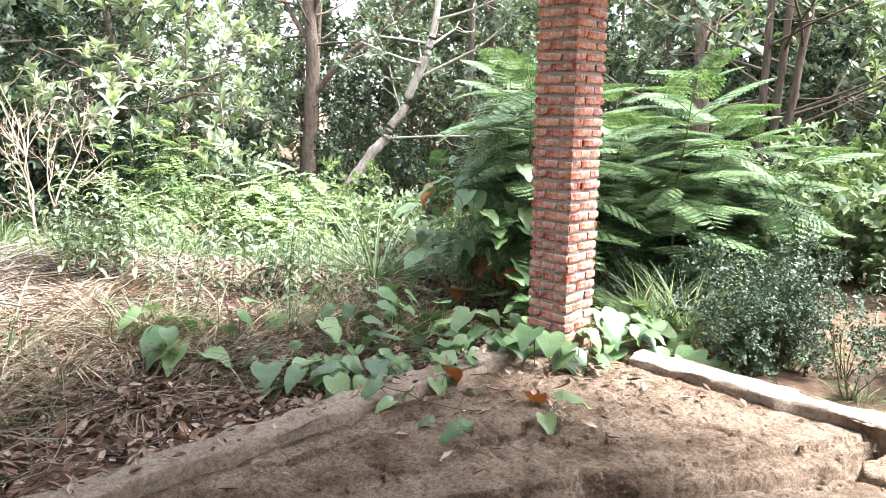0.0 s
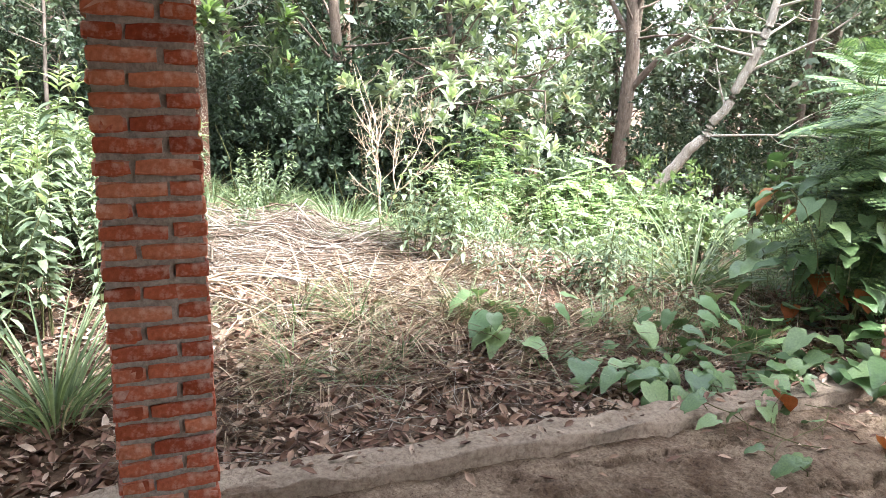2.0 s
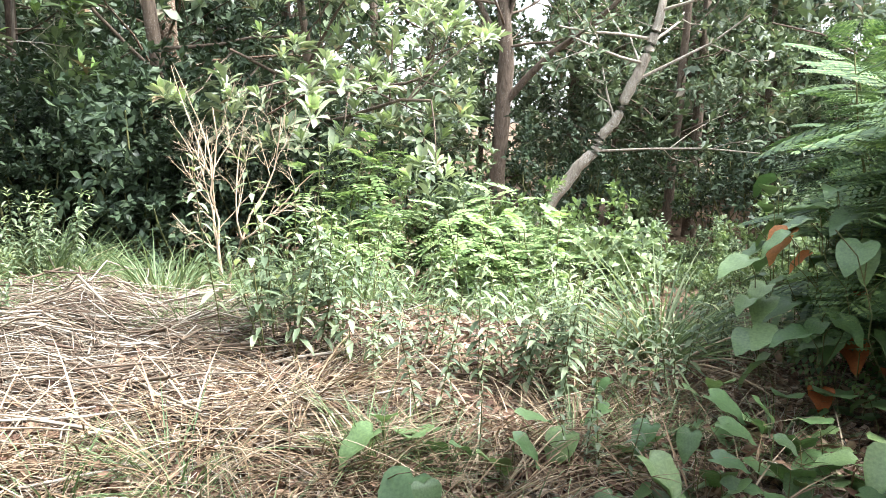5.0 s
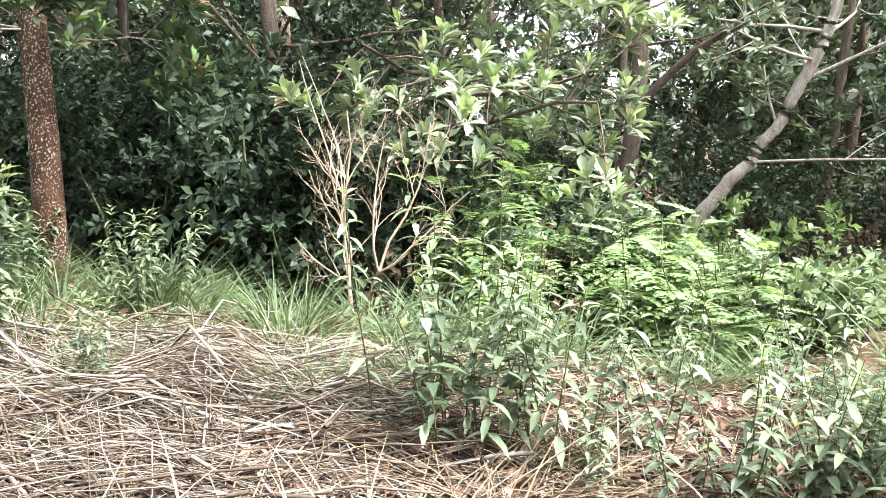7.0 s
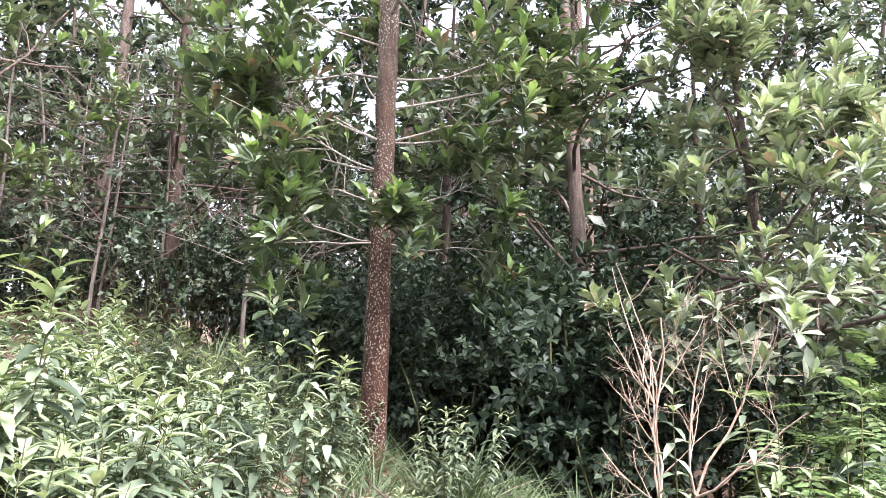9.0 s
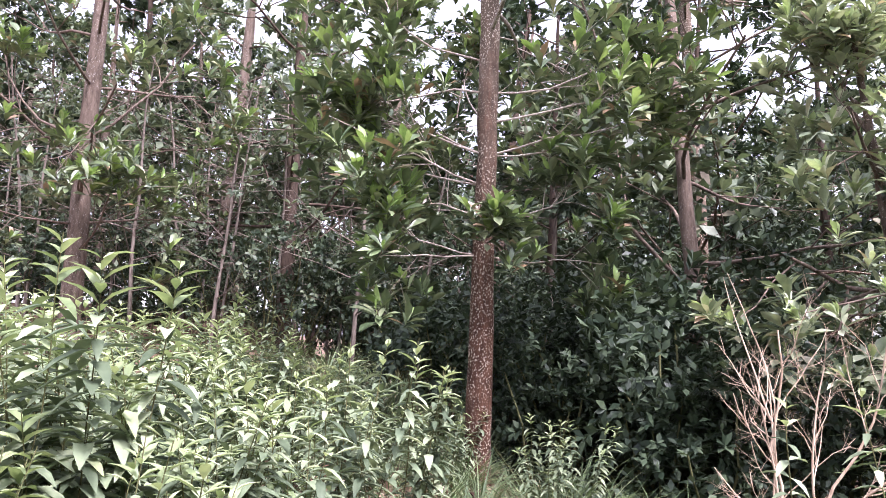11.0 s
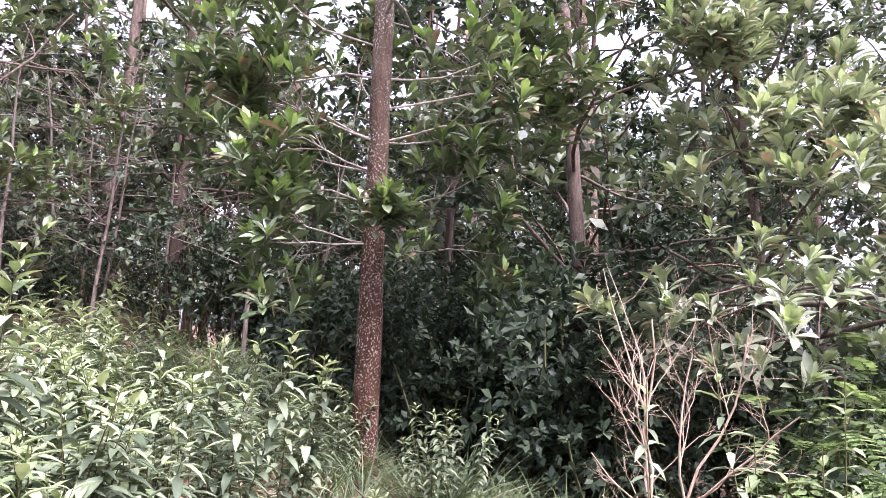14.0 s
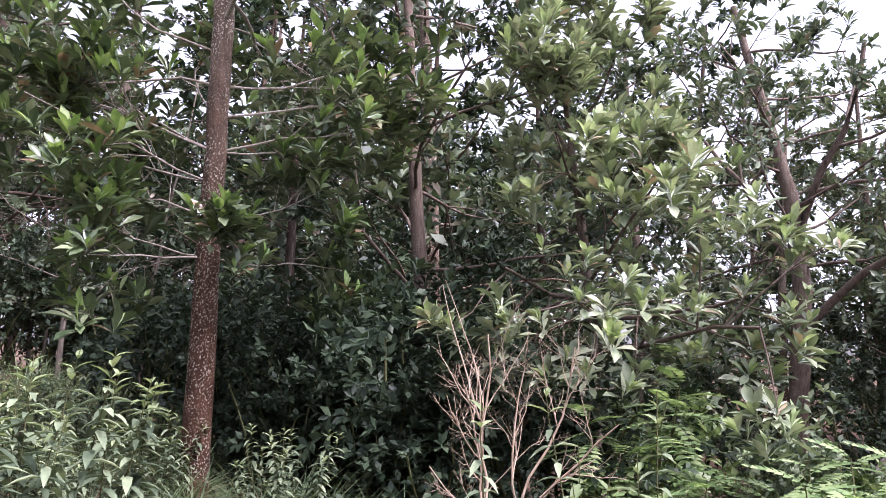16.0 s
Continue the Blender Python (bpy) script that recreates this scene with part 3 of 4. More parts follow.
def weed(name, m, seed, height, stalks, label, group="", leaf_len=0.12, step=0.075, material=None, shape=None):
    """Leafy stalks with long paired leaves, brighter at the tip."""
    rng = np.random.RandomState(seed)
    ob = thing(name, m, label, "weed", group)
    lines, radii, pos, ways, ups, size, top = [], [], [], [], [], [], []
    for k in range(stalks):
        a = rng.uniform(0, 6.28)
        o = rng.uniform(0, 0.16)
        h = height * rng.uniform(0.65, 1.1)
        ln = wander(rng, (math.cos(a) * o, math.sin(a) * o, -0.04), (math.cos(a) * 0.22, math.sin(a) * 0.22, 1), h, 8, 0.05, 0.02)
        lines.append(ln)
        radii.append(np.linspace(0.0045, 0.0018, 9))
        n_ = int(h / step)
        for i in range(n_):
            t = 0.25 + 0.75 * i / n_
            j = min(int(t * 8), 7)
            p = ln[j] + (ln[j + 1] - ln[j]) * (t * 8 - j)
            b = i * 1.57 + a
            for s_ in (0, math.pi):
                c = b + s_ + rng.uniform(-0.35, 0.35)
                pos.append(p)
                top.append(t > 0.86)
                ways.append((math.cos(c), math.sin(c), rng.uniform(-0.3, 0.35) + 0.9 * (t > 0.88)))
                ups.append((0, 0, 1))
                size.append(leaf_len * (0.85 + 0.4 * math.sin(t * 3)) * rng.uniform(0.7, 1.2) * (0.75 if t > 0.93 else 1))
    for ln, rd in zip(lines, radii):
        part("stalk", mat_of("stalk", tube([ln], [rd], 4), STEM), ob)
    top, pos, ways, ups, size = (np.asarray(q) for q in (top, pos, ways, ups, size))
    part("foliage", mat_of("foliage", spread(shape or LANCE, pos[~top], ways[~top], ups[~top], size[~top]), material or WEED), ob)
    part("young_leaves", mat_of("young_leaves", spread(shape or LANCE, pos[top], ways[top], ups[top], size[top]), WEED_YOUNG), ob, "pale young leaves at the stalk tips")
    return ob


def grass_clump(name, m, seed, blades, length, label, material, group="", width=1.0, flop=(10, 55), base=0.3):
    rng = np.random.RandomState(seed)
    a = rng.uniform(0, 6.28, blades)
    t = np.radians(rng.uniform(flop[0], flop[1], blades))
    o = rng.uniform(0, base, blades) * length
    pos = np.stack([np.cos(a) * o, np.sin(a) * o, np.full(blades, -0.03)], 1)
    ways = np.stack([np.cos(a) * np.sin(t), np.sin(a) * np.sin(t), np.cos(t)], 1)
    ups = np.stack([-np.cos(a) * np.cos(t), -np.sin(a) * np.cos(t), np.sin(t) + 0.01], 1) * 1.0
    s = length * rng.uniform(0.5, 1.1, blades)
    size = np.stack([s * width, s, s], 1)
    ob = new(name, mat_of(name, spread(BLADE, pos, ways, ups, size), material))
    ob.matrix_basis = m
    return tagged(ob, label, "grass", group, "stuff")


def frond_plant(name, m, seed, stems, height, fronds, frond, frond_len, leaf, label, category, bark=None, lean=0.35, rise=(-0.05, 0.6)):
    """Upright stems with feather leaves round them."""
    rng = np.random.RandomState(seed)
    ob = thing(name, m, label, category)
    lines, radii, pos, ways, ups, size = [], [], [], [], [], []
    for k in range(stems):
        a = k * 2.4
        ln = wander(rng, (math.cos(a) * 0.08, math.sin(a) * 0.08, -0.05), (math.cos(a) * lean, math.sin(a) * lean, 1), height * rng.uniform(0.7, 1.05), 8, 0.07, 0.03)
        lines.append(ln)
        radii.append(np.linspace(0.006 + 0.006 * height, 0.004, 9))
        for i in range(fronds):
            t = 0.22 + 0.78 * i / (fronds - 1)
            j = min(int(t * 8), 7)
            c = i * 2.4 + rng.uniform(-0.4, 0.4)
            pos.append(ln[j] + (ln[j + 1] - ln[j]) * (t * 8 - j))
            ways.append((math.cos(c), math.sin(c), rng.uniform(*rise) + 0.6 * (t > 0.92)))
            ups.append((0, 0, 1))
            size.append(frond_len * rng.uniform(0.7, 1.15) * (1.1 - 0.3 * t))
    for ln, rd in zip(lines, radii):
        part("stem", mat_of("stem", tube([ln], [rd], 5), bark or STEM), ob)
    shared = mat_of("frond", frond, leaf)
    for p, w, u, z in zip(pos, ways, ups, size):
        y = unit(w)
        x = unit(np.cross(y, u))
        one = part("frond", shared, ob)
        one.matrix_local = Matrix.Translation(p) @ Matrix(np.stack([x, y, np.cross(x, y)], 1).tolist()).to_4x4() @ Matrix.Scale(z, 4)
    return ob


def vine_patch(name, m, seed, n_, reach, size, label, up=(0.05, 0.3), red=0, flat=1.0):
    """Heart-shaped leaves on thin stalks, standing over a creeping stem."""
    rng = np.random.RandomState(seed)
    ob = thing(name, m, label, "vine")
    lines, radii, pos, ways, ups, s = [], [], [], [], [], []
    for k in range(n_):
        a, o = rng.uniform(0, 6.28), reach * math.sqrt(rng.uniform(0, 1))
        x, y = math.cos(a) * o, math.sin(a) * o * flat
        h = rng.uniform(*up)
        c = a + rng.uniform(-1.2, 1.2)
        top = (x + 0.06 * math.cos(c), y + 0.06 * math.sin(c), h)
        low_z = -0.03 if h < 0.4 else h - rng.uniform(0.15, 0.3)
        lines.append([(x, y, low_z), (x * 1.02, y * 1.02, low_z + (h - low_z) * 0.6), top])
        radii.append([0.003, 0.0026, 0.002])
        pos.append(top)
        ways.append((math.cos(c), math.sin(c), rng.uniform(-0.9, 0.1)))
        ups.append((0.3 * math.cos(c), 0.3 * math.sin(c), 1))
        s.append(size * rng.uniform(0.55, 1.15))
    creep = [wander(rng, (rng.uniform(-reach, reach) * 0.6, rng.uniform(-reach, reach) * 0.6 * flat, 0.015), (rng.normal(), rng.normal(), 0), reach * 1.4, 8, 0.25, 0) for _ in range(4)]
    if up[1] > 0.6:
        creep = [wander(rng, (rng.uniform(-reach, reach) * 0.7, rng.uniform(-reach, reach) * 0.7, 0.0), (rng.normal(0, 0.4), rng.normal(0, 0.4), 1), up[1], 8, 0.3, 0.15) for _ in range(4)]
    for ln in creep if up[1] <= 0.6 else ():
        ln[:, 2] = np.abs(ln[:, 2] - 0.015) * 0.3 + 0.015
    tagged(part("creeper", mat_of("creeper", tube([*lines, *creep], [*radii, *[np.full(9, 0.003)] * 4], 4), STEM), ob), kind="stuff")
    for k, (p, w, u, z) in enumerate(zip(pos, ways, ups, s)):
        y = unit(w)
        x = unit(np.cross(y, u))
        one = part("leaf", HEART_MESH[2 + k % 2 if k < red else k % 2], ob, "rust-red dried leaf" if k < red else "")
        one.matrix_local = Matrix.Translation(p) @ Matrix(np.stack([x, y, np.cross(x, y)], 1).tolist()).to_4x4() @ Matrix.Scale(z, 4)
    return ob


HEART_MESH = [mat_of("leaf", (np.array(HEARTS[0]) * np.array(sc), HEARTS[1]), mt) for mt in (HEART, REDLEAF) for sc in ((1, 1, 1), (0.85, 1.05, 1.5))]


# ---- the porch pillars ----
pillar(pose(*house(0.27, 0.21), 0, 0, TURN), 2.84, 1, "weathered red brick pillar with pale mortar, vines at its foot", LIT_CHALKY_BRICK)
pillar(pose(*house(4.56, 0.385), 0, 0, TURN), 2.84, 2, "red brick pillar with thick grey mortar joints on the porch", BRICK)

# ---- trees with a place of their own ----
ra = np.random.RandomState(11)
rosette_tree("tree", on_ground(-6.95, 5.72), 21, [(0, 0, -0.2), (0.03, 0, 2.2), (0.0, 0.02, 4.4), (0.05, 0, 8.5)], [0.108, 0.090, 0.080, 0.04],
             [(0.3, (-0.35, -0.93, -0.02), 0.93, 0.0097), (0.31, (0.55, 0.85, -0.22), 1.08, 0.0090), (0.33, (-0.3, -0.9, 0.1), 0.93, 0.0097), (0.36, (-0.55, -0.8, 0.1), 0.99, 0.0105), (0.37, (0.4, 0.9, 0), 0.94, 0.0090),
              (0.4, (-0.5, -0.85, 0.15), 1.18, 0.0112), (0.42, (0.3, 0.95, 0.12), 1.15, 0.0105), (0.43, (0.6, 0.8, 0.15), 1.37, 0.0112), (0.44, (-0.2, -0.95, 0.2), 1.30, 0.0120), (0.45, (-0.7, -0.7, 0.25), 1.24, 0.0120),
              (0.46, (0.2, 0.95, 0.3), 1.37, 0.0120), (0.47, (-0.9, 0.1, 0.3), 1.15, 0.0105), (0.36, (0.8, -0.6, 0.05), 0.65, 0.009),
              (0.39, (-0.3, -0.95, 0.05), 1.45, 0.011), (0.5, (-0.45, -0.9, 0.1), 1.5, 0.012), (0.52, (0.5, 0.8, 0.1), 1.3, 0.012), (0.58, (-0.3, -0.95, 0.1), 1.3, 0.012)] + round_limbs(ra, 12, 0.62, 0.98, 2.2, 0.022),
             "tall straight tree with lichen-spotted brown bark and whorled leaves", "tree", BARK, GLOSSY, 0.205, 13, kids=(4, 5), twig_leaves=False, upturn=1.5, limb_bark=PALEBARK, shoots=GLOSSY_YOUNG)
rosette_tree("tree", on_ground(-14.4, 5.8), 22, [(0, 0, -0.2), (0.05, 0, 3.0), (0.0, 0.1, 9.5)], [0.15, 0.12, 0.04], round_limbs(ra, 18, 0.3, 0.98, 2.6, 0.03),
             "slender dark-trunked tree standing among undergrowth", "tree", DARKBARK, FARLEAF, 0.17, 8)
rosette_tree("tree", on_ground(-12.7, 2.5), 23, [(0, 0, -0.2), (0.03, 0, 3.0), (0.1, 0.1, 9.0)], [0.15, 0.12, 0.05], [(0.3, (0.8, 0.3, 0.0), 1.3, 0.018), (0.33, (0.4, -0.8, 0.1), 1.3, 0.018), (0.36, (0.5, 0.8, 0.1), 1.3, 0.018), (0.4, (0.9, -0.2, 0.2), 1.2, 0.018)] + round_limbs(ra, 16, 0.38, 0.98, 2.4, 0.024),
             "tall tree with grey bark and leafy low branches", "tree", GREYBARK, GLOSSY, 0.25, 13, twig_leaves=False, upturn=1.3, shoots=GLOSSY_YOUNG)
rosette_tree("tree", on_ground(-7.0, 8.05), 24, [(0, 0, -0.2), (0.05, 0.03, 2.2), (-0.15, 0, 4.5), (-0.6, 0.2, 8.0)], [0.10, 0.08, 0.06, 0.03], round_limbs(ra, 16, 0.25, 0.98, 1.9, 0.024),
             "thin grey-barked tree behind a dead shrub", "tree", GREYBARK, SHADE_DARKLEAF, 0.13, 8)
rosette_tree("tree", on_ground(-5.95, 15.6), 25, [(0, 0, -0.3), (0.1, 0, 1.5), (0.25, 0, 3.4), (0.15, 0, 5.0), (-0.6, -0.2, 8.6)], [0.19, 0.16, 0.15, 0.12, 0.05],
             [(0.42, (0.75, -0.1, 0.8), 3.6, 0.085), (0.6, (0.2, 0.1, 1), 3.6, 0.08), (0.58, (-0.6, 0.1, 0.8), 3.0, 0.07)] + round_limbs(ra, 14, 0.58, 0.98, 2.7, 0.03),
             "forked grey-barked tree with a thin open crown", "tree", GREYBARK, FARLEAF, 0.2, 10)
# the leaning pale trunk
rosette_tree("leaning_tree", on_ground(-4.7, 13.75), 26, [(0, 0, -0.15), (0.06, 0, 0.31), (0.39, 0.06, 0.72), (0.93, 0.18, 1.5), (1.18, 0.23, 1.75), (1.3, 0.25, 2.03), (1.51, 0.28, 2.27), (1.75, 0.31, 2.85), (1.96, 0.34, 3.3), (2.12, 0.35, 3.8), (2.3, 0.4, 5.2)],
             [0.12, 0.115, 0.105, 0.10, 0.09, 0.08, 0.08, 0.085, 0.08, 0.07, 0.03],
             [(0.42, (0.98, 0.0, -0.06), 2.6, 0.022), (0.60, (-0.35, -0.2, 0.8), 0.9, 0.024)] + round_limbs(ra, 7, 0.7, 0.98, 1.7, 0.03), "leaning pale-barked tree with a bare side branch", "tree", PALEBARK, FARLEAF, 0.18, 8, depth=1)
# the tree with whorled leaves over the clearing, its trunk hidden in its foliage
rosette_tree("tree", on_ground(-5.6, 9.2), 27, [(0, 0, -0.2), (0.1, -0.2, 1.6), (0.2, -0.5, 2.8), (0.1, -0.7, 4.6)], [0.07, 0.06, 0.045, 0.02],
             [(0.42, (0.95, -0.25, 0.05), 1.9, 0.03), (0.46, (0.6, -0.75, 0.1), 1.6, 0.03), (0.5, (0.9, 0.1, 0.25), 1.5, 0.03), (0.55, (-0.1, -0.95, 0.15), 1.5, 0.026), (0.6, (0.7, -0.5, 0.4), 1.4, 0.022),
              (0.68, (0.9, -0.1, 0.5), 1.0, 0.018), (0.75, (0.2, -0.9, 0.5), 1.0, 0.018), (0.8, (0.6, -0.1, 0.8), 0.8, 0.016), (0.85, (-0.4, -0.3, 0.8), 1.1, 0.02), (0.9, (0.4, -0.4, 0.8), 1.0, 0.02), (0.86, (0.9, 0.2, 0.5), 0.95, 0.018), (0.88, (-0.3, -0.9, 0.4), 0.9, 0.018), (0.93, (0.8, -0.5, 0.5), 0.8, 0.016), (0.97, (-0.2, 0.3, 0.9), 0.7, 0.015), (0.98, (0.5, 0.2, 0.9), 0.75, 0.015)],
             "bushy young tree with whorls of large pale-green leaves", "tree", GREYBARK, PALE_BROAD, 0.2, 14, kids=(4, 5), twig_leaves=False, upturn=1.5, shoots=PALE_YOUNG)
# dark many-stemmed trees beyond the pillar
for k, (x, y, lx, ly) in enumerate(((2.62, 10.4, 0.01, 0.05), (2.74, 10.5, 0.06, 0.0), (2.8, 10.3, 0.15, 0.1))):
    rosette_tree("tree", on_ground(x, y), 40 + k, [(0, 0, -0.4), (lx, ly, 2.0), (lx * 2.5, ly * 2, 4.2), (lx * 4, ly * 3, 7.0)], [0.06, 0.048, 0.04, 0.02], round_limbs(ra, 8, 0.3, 0.98, 1.9, 0.022),
                 "slim dark-trunked tree in a close group", "tree", DARKBARK, BRIGHTLEAF, 0.15, 7, group="dark trees beyond the pillar", depth=1)


# ---- dead shrub ----
def dead_shrub(m, seed):
    rng = np.random.RandomState(seed)
    ob = thing("dead_shrub", m, "leafless bleached dead shrub with many forked twigs", "shrub")
    for x, top in ((0.0, (-0.03, 0.0, 0.42)), (0.05, (0.2, 0.03, 0.5))):
        part("stem", mat_of("stem", tube([[(x, 0, -0.15), (x * 1.5 - 0.01, 0, 0.15), top]], [[0.019, 0.016, 0.013]], 8), DEADWOOD), ob)
    left, right = (-0.03, 0.0, 0.40), (0.2, 0.03, 0.48)
    for p, w, ln, r in ((left, (-0.1, 0, 1), 1.15, 0.011), (left, (-0.6, 0.15, 0.8), 0.95, 0.009), (left, (0.3, -0.2, 1), 0.85, 0.009), (left, (-0.95, 0.1, 0.35), 0.55, 0.007),
                        (right, (0.05, 0.1, 1), 1.05, 0.010), (right, (0.75, 0.0, 0.7), 0.85, 0.009), (right, (-0.1, -0.3, 1), 0.85, 0.008)):
        lines, radii, _ = limbs(rng, p, w, ln, r, 3, (4, 5), 0.17, 0.11, (28, 62), 0.5, 0.12)
        part("limb", mat_of("limb", tube(lines, radii, 5), DEADWOOD), ob)
    long_twigs = [wander(rng, (-0.08, 0, 1.0), (-0.35, 0.05, 0.9), 0.9, 7, 0.08, 0.0), wander(rng, (-0.05, 0, 1.1), (-0.2, -0.1, 1.0), 0.8, 7, 0.08, 0.0)]
    for ln in long_twigs:
        part("twig", mat_of("twig", tube([ln], [np.linspace(0.007, 0.002, 8)], 5), DEADWOOD), ob)
    return ob


dead_shrub(on_ground(-4.63, 6.44), 8)

# ---- feathery and pinnate shrubs ----
FEATHER = pinnate(7, 0.29, 0.62, 0.4)
fine = pinnate(8, 0.27, 0.46, 0.05)
pp, pw, pu, ps_ = [], [], [], []
for i in range(9):
    t = 0.15 + 0.85 * i / 8
    for sd in (-1, 1):
        pp.append((0, t, -0.3 * t * t))
        pw.append((sd, 0.45, -0.15))
        pu.append((0, 0.1, 1))
        ps_.append(0.42 * (1 - 0.55 * (2 * t - 0.9) ** 2))
TWICE = joined([spread(fine, pp, pw, pu, ps_), tube([[(0, t, -0.3 * t * t) for t in (0, 0.3, 0.6, 1.0)]], [[0.012, 0.009, 0.006, 0.003]], 3)])
LIME_LABEL = "bright lime-green shrub with paired oval leaflets"
frond_plant("pinnate_shrub", on_ground(-4.75, 8.2), 51, 9, 1.75, 24, FEATHER, 0.42, LIME, LIME_LABEL, "shrub", lean=0.32, rise=(-0.35, 0.35))
frond_plant("pinnate_shrub", on_ground(-4.2, 7.7), 57, 7, 1.1, 17, FEATHER, 0.34, LIME, LIME_LABEL, "shrub", lean=0.45, rise=(-0.35, 0.35))
frond_plant("pinnate_shrub", on_ground(-3.4, 8.5), 52, 8, 1.25, 18, FEATHER, 0.36, LIME, LIME_LABEL, "shrub", lean=0.4, rise=(-0.35, 0.35))
frond_plant("pinnate_shrub", on_ground(-2.6, 8.2), 53, 7, 1.0, 16, FEATHER, 0.34, LIME, "low bright green shrub with paired leaflets", "shrub", lean=0.45)
for x, y, h, stems_, seed_, lean_, label_ in ((0.15, 6.9, 2.2, 5, 54, 0.25, "feathery-leaved sapling arching beside the brick pillar"),
                                              (1.35, 7.9, 2.35, 5, 55, 0.4, "feathery-leaved sapling with drooping fronds behind the pillar"),
                                              (0.7, 8.6, 2.4, 5, 56, 0.35, "feathery-leaved sapling with drooping fronds behind the pillar"),
                                              (1.9, 8.5, 2.1, 5, 58, 0.5, "spreading feathery-leaved sapling at the edge of the wood")):
    frond_plant("feathery_tree", on_ground(x, y), seed_, stems_, h, 24, TWICE, 0.74, FERN, label_, "tree", lean=lean_, rise=(-0.2, 0.45))

# ---- undergrowth: a few kinds, copied ----
rs = np.random.RandomState(77)
dark_kinds = [bush("bush", on_ground(-6.2 - k * 0.8, 7.0 + 0.5 * k), 60 + k, 1.5 + 0.3 * k, 0.6, 6, SHADE_DARKLEAF, DIAMOND, 0.10, 6, "dark-leaved understorey bush with deep shade put into its leaf colour", "bush", "understorey bushes") for k in range(3)]
pale_kinds = [bush("bush", on_ground(-2.6 - k * 1.1, 9.3 + 0.3 * k), 70 + k, 1.0 + 0.25 * k, 0.7, 6, BRIGHTLEAF if k != 1 else WEED, DIAMOND, 0.11, 5, "leafy green bush at the edge of the clearing", "bush", "clearing bushes") for k in range(3)]
far_kinds = []
for k in range(4):
    far_kinds.append(rosette_tree("tree", on_ground(-9 - 3 * k, 16 + k), 80 + k, [(0, 0, -0.3), (rs.normal(0, 0.15), rs.normal(0, 0.15), 3.5), (rs.normal(0, 0.4), rs.normal(0, 0.4), 9.0)], [0.13, 0.10, 0.03],
                                  round_limbs(rs, 22, (0.2, 0.35, 0.15, 0.3)[k], 0.98, 2.4, 0.024), "slender forest tree with a leafy crown", "tree", (GREYBARK, DARKBARK, BARK, GREYBARK)[k], (FARLEAF, SHADE_DARKLEAF, FARLEAF, FARLEAF)[k], 0.2, 6,
                                  group="forest trees", shape=DIAMOND, far=True, kids=(3, 4)))


def scatter(kinds, spots, size=(0.8, 1.25), lean=6):
    for x, y, *s in spots:
        k = kinds[rs.randint(len(kinds))]
        sc = (s[0] if s else 1.0) * rs.uniform(*size)
        copy_thing(k, pose(x, y, float(gz(x, y)), rs.uniform(-lean, lean), rs.uniform(-lean, lean), rs.uniform(0, 360)) @ Matrix.Scale(sc, 4))


def rough_line(n_, x0, y0, x1, y1, jitter):
    return [(x0 + (x1 - x0) * t + rs.normal(0, jitter), y0 + (y1 - y0) * t + rs.normal(0, jitter)) for t in np.linspace(0, 1, n_)]


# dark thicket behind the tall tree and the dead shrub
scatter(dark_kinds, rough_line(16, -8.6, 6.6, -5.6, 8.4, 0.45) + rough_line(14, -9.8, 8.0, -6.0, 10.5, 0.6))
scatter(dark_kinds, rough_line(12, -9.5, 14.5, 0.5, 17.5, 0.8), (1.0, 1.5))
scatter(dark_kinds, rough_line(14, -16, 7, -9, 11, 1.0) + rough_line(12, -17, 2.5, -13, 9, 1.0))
scatter(pale_kinds,  rough_line(14, 1.0, 9.5, 6, 9.0, 0.9) + rough_line(12, 0.5, 13, 8, 12, 1.2))
scatter(pale_kinds, rough_line(18, -4.2, 10.2, -0.2, 9.4, 0.5) + rough_line(16, -5.0, 11.6, 0.5, 11.5, 0.7), (0.4, 0.7))
# forest
spots = []
for _ in range(900):
    x, y = rs.uniform(-36, 22), rs.uniform(-6, 42)
    out = -((x - 0.55) * 0.848 + (y - 5.95) * -0.53)
    d = math.hypot(x + 1.7, y - 2.9)
    way = math.degrees(math.atan2(-(x + 1.7), y - 3.0))
    if 9 < way < 41 and d < 40 and rs.rand() < 0.9:
        continue
    if d > 36 or not -50 < way < 125 or way > 62 and d < 14 or d < 10.5 or out < 1 and y < 14 or x > 3 and y < 12:
        continue
    if all((x - a) ** 2 + (y - b) ** 2 > 4.5 for a, b in spots):
        spots.append((x, y))
spots = [s for s in spots if not (-14 < math.degrees(math.atan2(-(s[0] + 1.7), s[1] - 3.0)) < 11 and math.hypot(s[0] + 1.7, s[1] - 3.0) < 16)]
scatter(far_kinds, spots[:130], (0.75, 1.3), 4)
scatter(far_kinds, [(-7.5, 19.5), (-4.6, 20.5), (-5.8, 23.0), (-9.0, 22.0), (-3.0, 18.5)], (0.8, 1.0), 3)
# the wood goes on beside the house
scatter(far_kinds, [(9.6, 10.2), (8.2, 12.0), (11.0, 8.8), (12.5, 6.0), (13.5, 2.4), (11.6, -1.0)], (0.8, 1.0), 3)
under = [(x + rs.normal(0, 1), y + rs.normal(0, 1)) for x, y in spots[:110]]
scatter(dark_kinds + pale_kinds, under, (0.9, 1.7))



